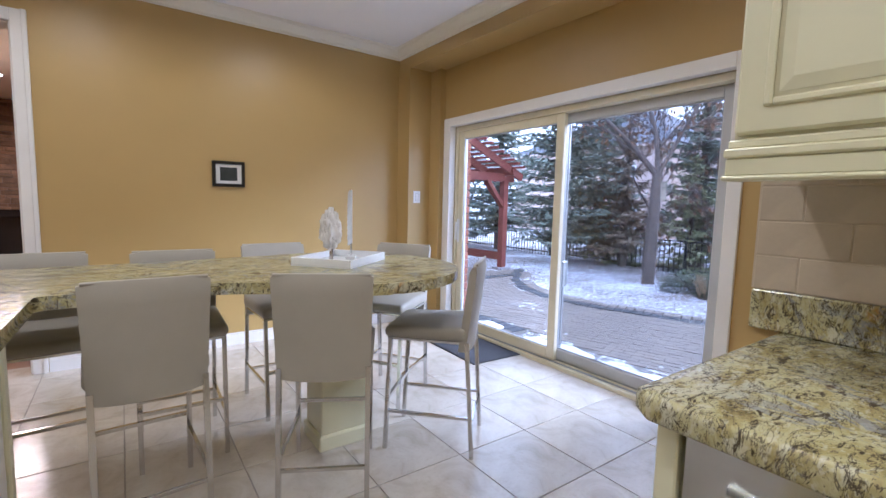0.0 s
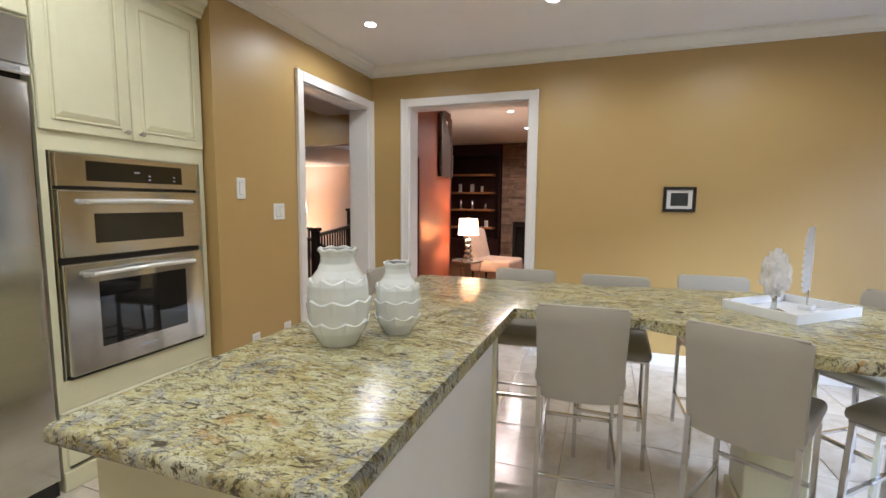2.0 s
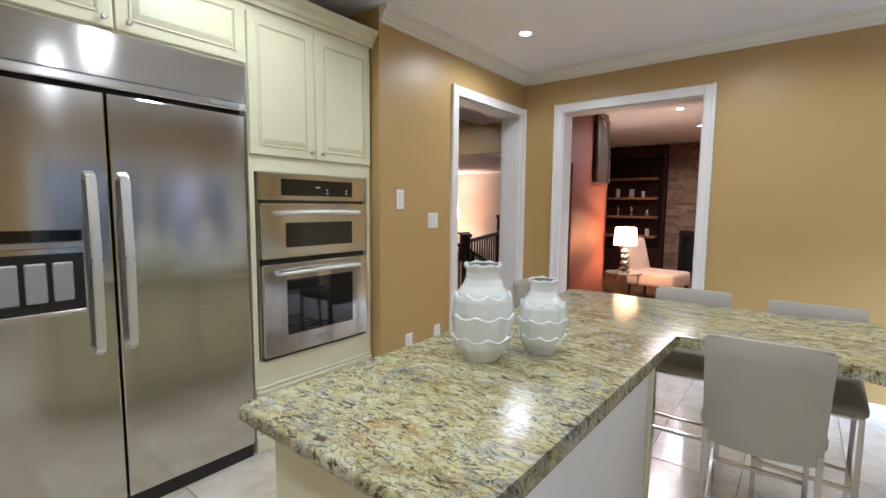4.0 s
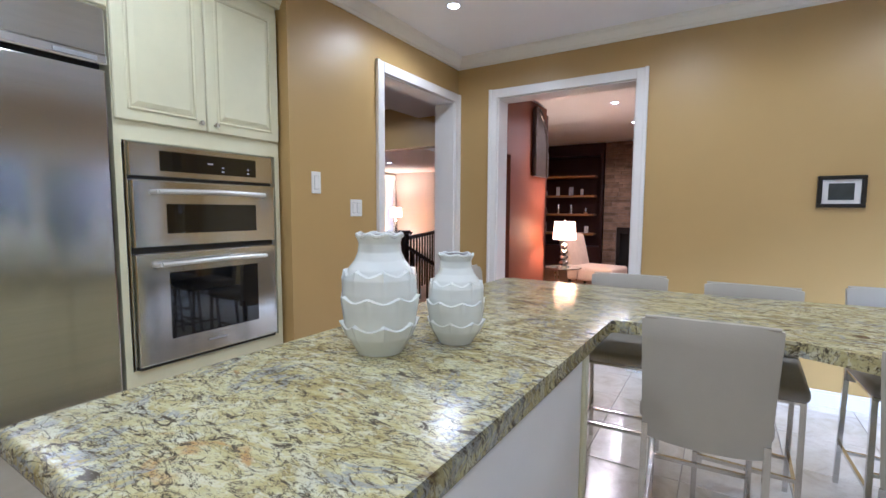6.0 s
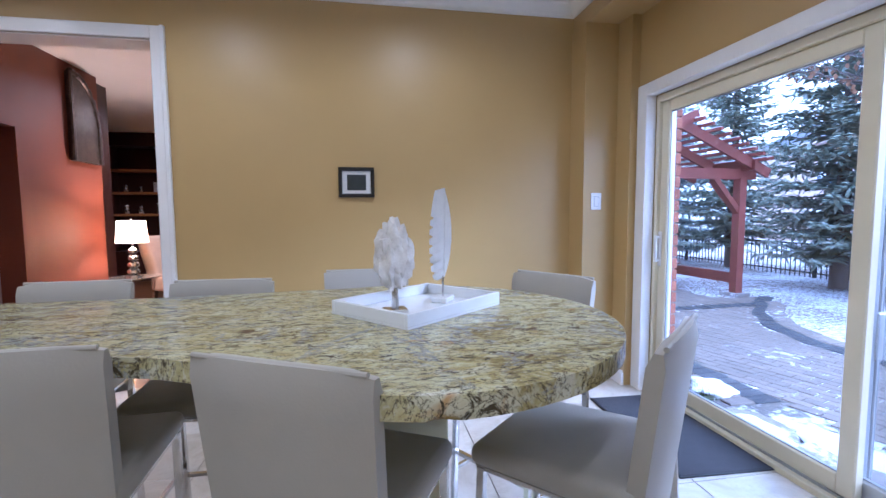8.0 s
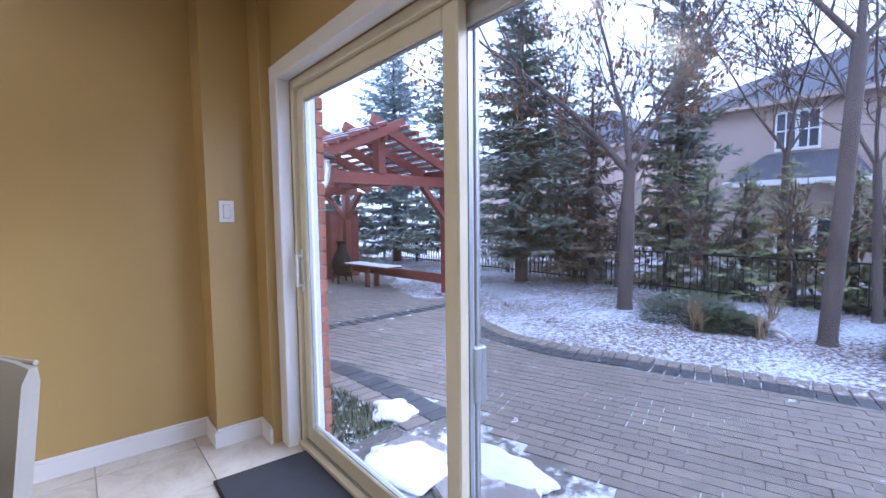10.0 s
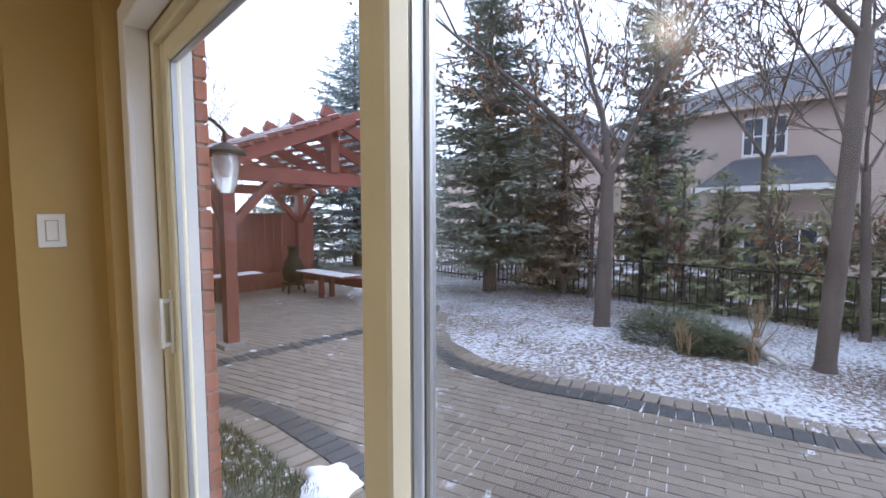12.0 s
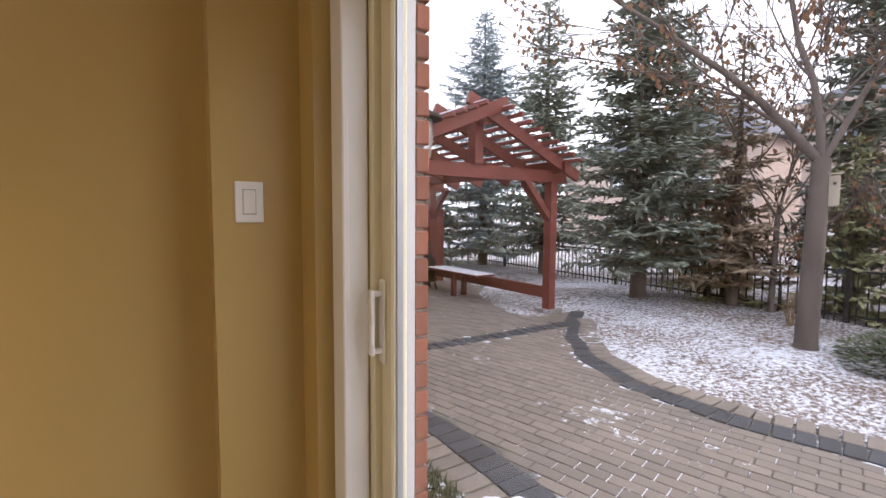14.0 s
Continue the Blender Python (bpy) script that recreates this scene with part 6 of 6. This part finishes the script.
spruce(10.75, 8.7, 7.3, 1.65, M["needles"], "tall dense green spruce tree in the garden", 1, 0.09)
spruce(11.46, 12.0, 7.2, 1.7, M["needles"], "tall narrow dark spruce tree behind the pergola", 2, 0.1, 0.85)
spruce(11.5, 14.8, 7.7, 2.3, M["blue_needles"], "blue spruce tree behind the pergola", 3)
spruce(9.3, 14.6, 4.2, 1.7, M["needles"], "broad green spruce tree behind the red fence", 4)
spruce(11.6, 7.5, 4.6, 0.95, M["dead_needles"], "thin browning conifer tree at the fence", 5, 0.1, 0.7, "conifer")
spruce(13.2, 6.4, 7.8, 1.15, M["needles"], "tall thin spruce tree beyond the fence", 6, 0.12, 0.7)
spruce(12.4, 4.9, 2.4, 0.8, M["olive"], "bushy olive green conifer by the fence", 7, 0.02, 0.8, "conifer")
spruce(12.3, 3.4, 2.2, 0.8, M["olive"], "bushy olive green conifer by the fence", 8, 0.02, 0.8, "conifer")
spruce(12.2, 1.9, 2.4, 0.85, M["needles"], "bushy green conifer by the fence", 9, 0.02, 0.8, "conifer")
spruce(12.4, 0.2, 2.5, 0.9, M["olive"], "bushy olive green conifer by the fence", 10, 0.02, 0.8, "conifer")
spruce(13.6, 9.6, 6.0, 1.4, M["needles"], "spruce tree beyond the fence", 11, 0.05, 0.8)
spruce(12.3, 6.2, 2.8, 0.85, M["olive"], "loose olive green conifer by the fence", 12, 0.03, 0.7, "conifer")
for hx, hy, hh, hs in ((12.3, 5.5, 2.5, 31), (12.2, 4.2, 2.4, 32), (12.3, 2.7, 2.3, 33), (12.4, 1.0, 2.3, 34), (12.6, -0.9, 2.3, 35), (12.1, 7.9, 2.4, 36)):
    spruce(hx, hy, hh, 0.95, M["olive"], "loose olive green conifer in the hedge by the fence", hs, 0.02, 0.5, "conifer")
for hx, hy, hh, hs in ((11.9, 6.9, 2.6, 41), (11.9, 5.3, 2.4, 42), (12.0, 8.3, 2.5, 43), (11.8, 3.9, 2.2, 44), (11.9, 9.4, 2.8, 45), (11.9, 2.4, 2.4, 46)):
    bare_tree(hx, hy, hh, hs, "thin leafless sapling with dry leaves by the fence", 0.5, 260, (0.03, 0.02), 0.02, name="sapling", last=3)
bare_tree(9.62, 5.65, 8.0, 21, "bare forked garden tree with a few dry leaves", 2.2, 2600, (0.08, 0.0), 0.105, limbs_at=((-0.5, 0.5, 0.85), (0.02, 0.08, 1), (0.35, -0.3, 0.95)))
bare_tree(9.56, 3.2, 8.5, 22, "tall bare garden tree with a pruned trunk", 3.4, 1300, (0.12, -0.12), 0.085, limbs_at=((0.05, 0.0, 1), (-0.4, 0.5, 0.7), (0.5, -0.4, 0.7)))
bare_tree(12.6, 4.4, 7.5, 23, "slim bare tree beyond the fence", 2.6, 120, (0.1, 0.0), 0.06)
bare_tree(12.9, 0.4, 8.0, 24, "slim bare tree beyond the fence", 2.4, 120, (0.0, 0.1), 0.065)
bare_tree(11.4, 3.0, 7.5, 27, "slim bare tree beside the fence", 2.2, 300, (0.05, 0.1), 0.055)
bare_tree(11.6, 6.9, 6.5, 28, "slim bare tree with clinging brown leaves by the fence", 1.6, 900, (0.05, 0.0), 0.045)
bare_tree(11.5, 23.0, 9.0, 25, "bare tree far behind the pergola", 2.0, 40, (0.0, 0.1), 0.06)
bare_tree(9.0, 24.0, 8.5, 26, "bare tree far behind the pergola", 2.0, 40, (0.0, 0.1), 0.06)


def shrub(x, y, r, h, seed, label, mat):
    rnd = random.Random(seed)
    s = thing("shrub", label, "shrub", at=pose(x, y, GZ - 0.02))
    st = bmesh.new()
    for k in range(9):
        a = rnd.uniform(0, 6.3)
        bm_tube(st, (0.05 * math.cos(a), 0.05 * math.sin(a), -0.03), (r * 0.6 * math.cos(a), r * 0.6 * math.sin(a), h * 0.6), 0.012, 0.005, 5)
    part("stems", st, M["bark"], s)
    verts, faces = [], []
    for _ in range(2600):
        a, u = rnd.uniform(0, 6.3), rnd.random() ** 0.5
        z = h * rnd.random() * (1.05 - 0.55 * u * u)
        p = Vector((r * u * math.cos(a) * (1 + 0.2 * math.sin(3 * a)), r * u * math.sin(a), z))
        d = Vector((math.cos(a) + rnd.uniform(-0.6, 0.6), math.sin(a) + rnd.uniform(-0.6, 0.6), rnd.uniform(-0.2, 0.5))).normalized()
        w = d.cross(Vector((0, 0, 1))).normalized() * 0.018
        L = rnd.uniform(0.05, 0.1)
        o = len(verts)
        verts.extend((tuple(p), tuple(p + d * L * 0.5 + w), tuple(p + d * L), tuple(p + d * L * 0.5 - w)))
        faces.append((o, o + 1, o + 2, o + 3))
    me = bpy.data.meshes.new("foliage")
    me.from_pydata(verts, [], faces)
    me.materials.append(mat)
    c = new("foliage", me)
    c.parent = s


shrub(9.75, 4.75, 0.62, 0.42, 1, "low spreading evergreen shrub dusted with snow", M["shrub"])
shrub(9.5, 4.2, 0.42, 0.3, 2, "low spreading evergreen shrub dusted with snow", M["shrub"])
shrub(9.5, 2.2, 0.5, 0.42, 3, "low evergreen shrub under the bare tree", M["shrub"])


def twig_bush(x, y, h, seed):
    """A handful of thin upright stems forking once or twice from the ground."""
    rnd = random.Random(seed)
    b = thing("twig_bush", "small leafless twiggy bush standing in the snow", "shrub", "leafless bushes in the bed", pose(x, y, GZ - 0.02))
    stems, twigs = Tubes(), Tubes()
    for _ in range(9):
        a, lean = rnd.uniform(0, 6.3), rnd.uniform(0.1, 0.55)
        foot = Vector((rnd.uniform(-0.05, 0.05), rnd.uniform(-0.05, 0.05), 0))
        tip = foot + Vector((math.cos(a) * lean * h, math.sin(a) * lean * h, h * rnd.uniform(0.75, 1.1)))
        knee = foot.lerp(tip, 0.5) + Vector((rnd.uniform(-0.03, 0.03), rnd.uniform(-0.03, 0.03), 0))
        stems.add(foot, knee, 0.011, 0.008, 6)
        stems.add(knee, tip, 0.008, 0.004, 5)
        for _ in range(3):
            p = knee.lerp(tip, rnd.random())
            twigs.add(p, p + Vector((rnd.uniform(-0.14, 0.14), rnd.uniform(-0.14, 0.14), rnd.uniform(0.05, 0.2))), 0.005, 0.003, 4)
    stems.link("stems", M["dry_stem"], b)
    twigs.link("twigs", M["dry_stem"], b)


for bx, by, bh, bs in ((9.05, 4.35, 0.42, 61), (9.2, 3.75, 0.28, 62), (10.6, 4.0, 0.5, 63), (10.9, 6.3, 0.45, 64)):
    twig_bush(bx, by, bh, bs)


def nest_box():
    b = thing("nest_box", "pale weathered wooden nest box fixed to the tree trunk", "birdhouse", at=pose(9.75, 5.545, 1.40, 0, 0, -60))
    part("body", box(-0.05, 0.05, -0.055, 0.055, 0, 0.34, 0.004), M["grey_wood"], b)
    part("roof", bar((-0.06, 0, 0.35), (0.06, 0, 0.36), 0.13, 0.018), M["grey_wood"], b)
    # no hole is cut; a black disc gives its shaded inside
    part("entrance", tube((0, -0.06, 0.25), (0, -0.053, 0.25), 0.016, n=12), M["black"], b, "black disc painted as the shaded entrance hole")


nest_box()


def metal_fence():
    f = thing("metal_fence", "low black metal garden fence with thin pickets", "fence")
    x = 11.75
    for z in (0.52, -0.12):
        part("rail", box(x - 0.015, x + 0.015, -8, 16, z - 0.015, z + 0.015), M["fence_black"], f)
    for k in range(13):
        part("post", box(x - 0.03, x + 0.03, -8 + k * 2 - 0.03, -8 + k * 2 + 0.03, GZ - 0.1, 0.62), M["fence_black"], f)
    me = to_mesh("picket", box(-0.008, 0.008, -0.008, 0.008, GZ - 0.02, 0.52), M["fence_black"])
    for k in range(200):
        ob = new("picket", me)
        ob.location = (x, -7.9 + k * 0.12, 0)
        ob.parent = f


metal_fence()


def neighbour(name, x, y0, y1, eave, ridge, depth, windows, label):
    h = thing(name, label, "house")
    part("wall", box(x, x + depth, y0, y1, GZ - 0.2, eave), M["stucco"], h)
    bm = bmesh.new()
    o = 0.45
    a = [bm.verts.new(p) for p in ((x - o, y0 - o, eave), (x + depth + o, y0 - o, eave), (x + depth + o, y1 + o, eave), (x - o, y1 + o, eave))]
    r = [bm.verts.new((x + depth / 2, y0 + depth * 0.4, ridge)), bm.verts.new((x + depth / 2, y1 - depth * 0.4, ridge))]
    for f in ((a[0], a[1], r[0]), (a[1], a[2], r[1], r[0]), (a[2], a[3], r[1]), (a[3], a[0], r[0], r[1]), (a[3], a[2], a[1], a[0])):
        bm.faces.new(f)
    part("roof", bm, M["roof"], h)
    part("eaves_board", box(x - o - 0.01, x - o + 0.05, y0 - o, y1 + o, eave - 0.1, eave + 0.02), M["stucco"], h)
    for yc, zc, w, hh in windows:
        wn_ = part("window", box(x - 0.06, x + 0.01, yc - w / 2, yc + w / 2, zc - hh / 2, zc + hh / 2), M["trim"], h, "white framed house window")
        for s in (-1, 1):
            part("pane", box(x - 0.075, x - 0.055, yc + s * w / 4 - w * 0.2, yc + s * w / 4 + w * 0.2, zc - hh * 0.43, zc + hh * 0.43), M["far_glass"], wn_)
            part("glazing_bar", box(x - 0.085, x - 0.07, yc + s * w / 4 - 0.02, yc + s * w / 4 + 0.02, zc - hh * 0.43, zc + hh * 0.43), M["trim"], wn_)
        part("glazing_bar", box(x - 0.085, x - 0.07, yc - w * 0.45, yc + w * 0.45, zc - 0.02, zc + 0.02), M["trim"], wn_)
    return h


nb = neighbour("house", 19.0, -14.0, 9.6, 4.4, 7.15, 11.0, ((5.66, 3.57, 1.05, 1.12), (8.65, 3.4, 0.6, 0.8), (-2.5, 3.5, 1.15, 1.05), (5.2, 0.3, 1.8, 1.7), (8.8, 0.4, 1.6, 1.5), (1.5, 0.3, 1.8, 1.7), (-3.5, 0.3, 1.8, 1.7)), "two storey tan brick house with a slate grey hip roof")
bm = bmesh.new()
v = [bm.verts.new(p) for p in ((19.0, 4.5, 2.95), (19.0, 6.4, 2.95), (17.6, 7.0, 2.1), (17.6, 3.9, 2.1), (19.0, 3.9, 2.05), (19.0, 7.0, 2.05))]
for f in ((0, 1, 2, 3), (3, 2, 5, 4), (0, 3, 4), (1, 5, 2)):
    bm.faces.new([v[k] for k in f])
part("porch_roof", bm, M["roof"], nb)
part("porch_fascia", box(17.56, 17.62, 3.85, 7.05, 1.98, 2.13), M["trim"], nb)
neighbour("house", 24.0, 13.0, 24.0, 4.6, 7.6, 10.0, ((15.5, 3.0, 1.2, 1.2), (20.0, 3.0, 1.2, 1.2), (15.5, 0.6, 1.6, 1.5), (20.0, 0.6, 1.6, 1.5)), "second tan brick house with a grey roof far off")

# ring ornament by the far tree
ring = thing("garden_hose_coil", "pale coiled ring lying by the tree trunk", "garden ornament", at=pose(9.46, 3.6, GZ + 0.07, 40, 0, 60))
rb = bmesh.new()
for k in range(24):
    a, b = 2 * math.pi * k / 24, 2 * math.pi * (k + 1) / 24
    bm_tube(rb, (0.1 * math.cos(a), 0.1 * math.sin(a), 0), (0.1 * math.cos(b), 0.1 * math.sin(b), 0), 0.03, n=8)
part("coil", rb, M["plaster"], ring, smooth=True)

# ---- small pieces of walls, floors and paving ----
backsplash()
floor_tiles()
bricks()
pavers()
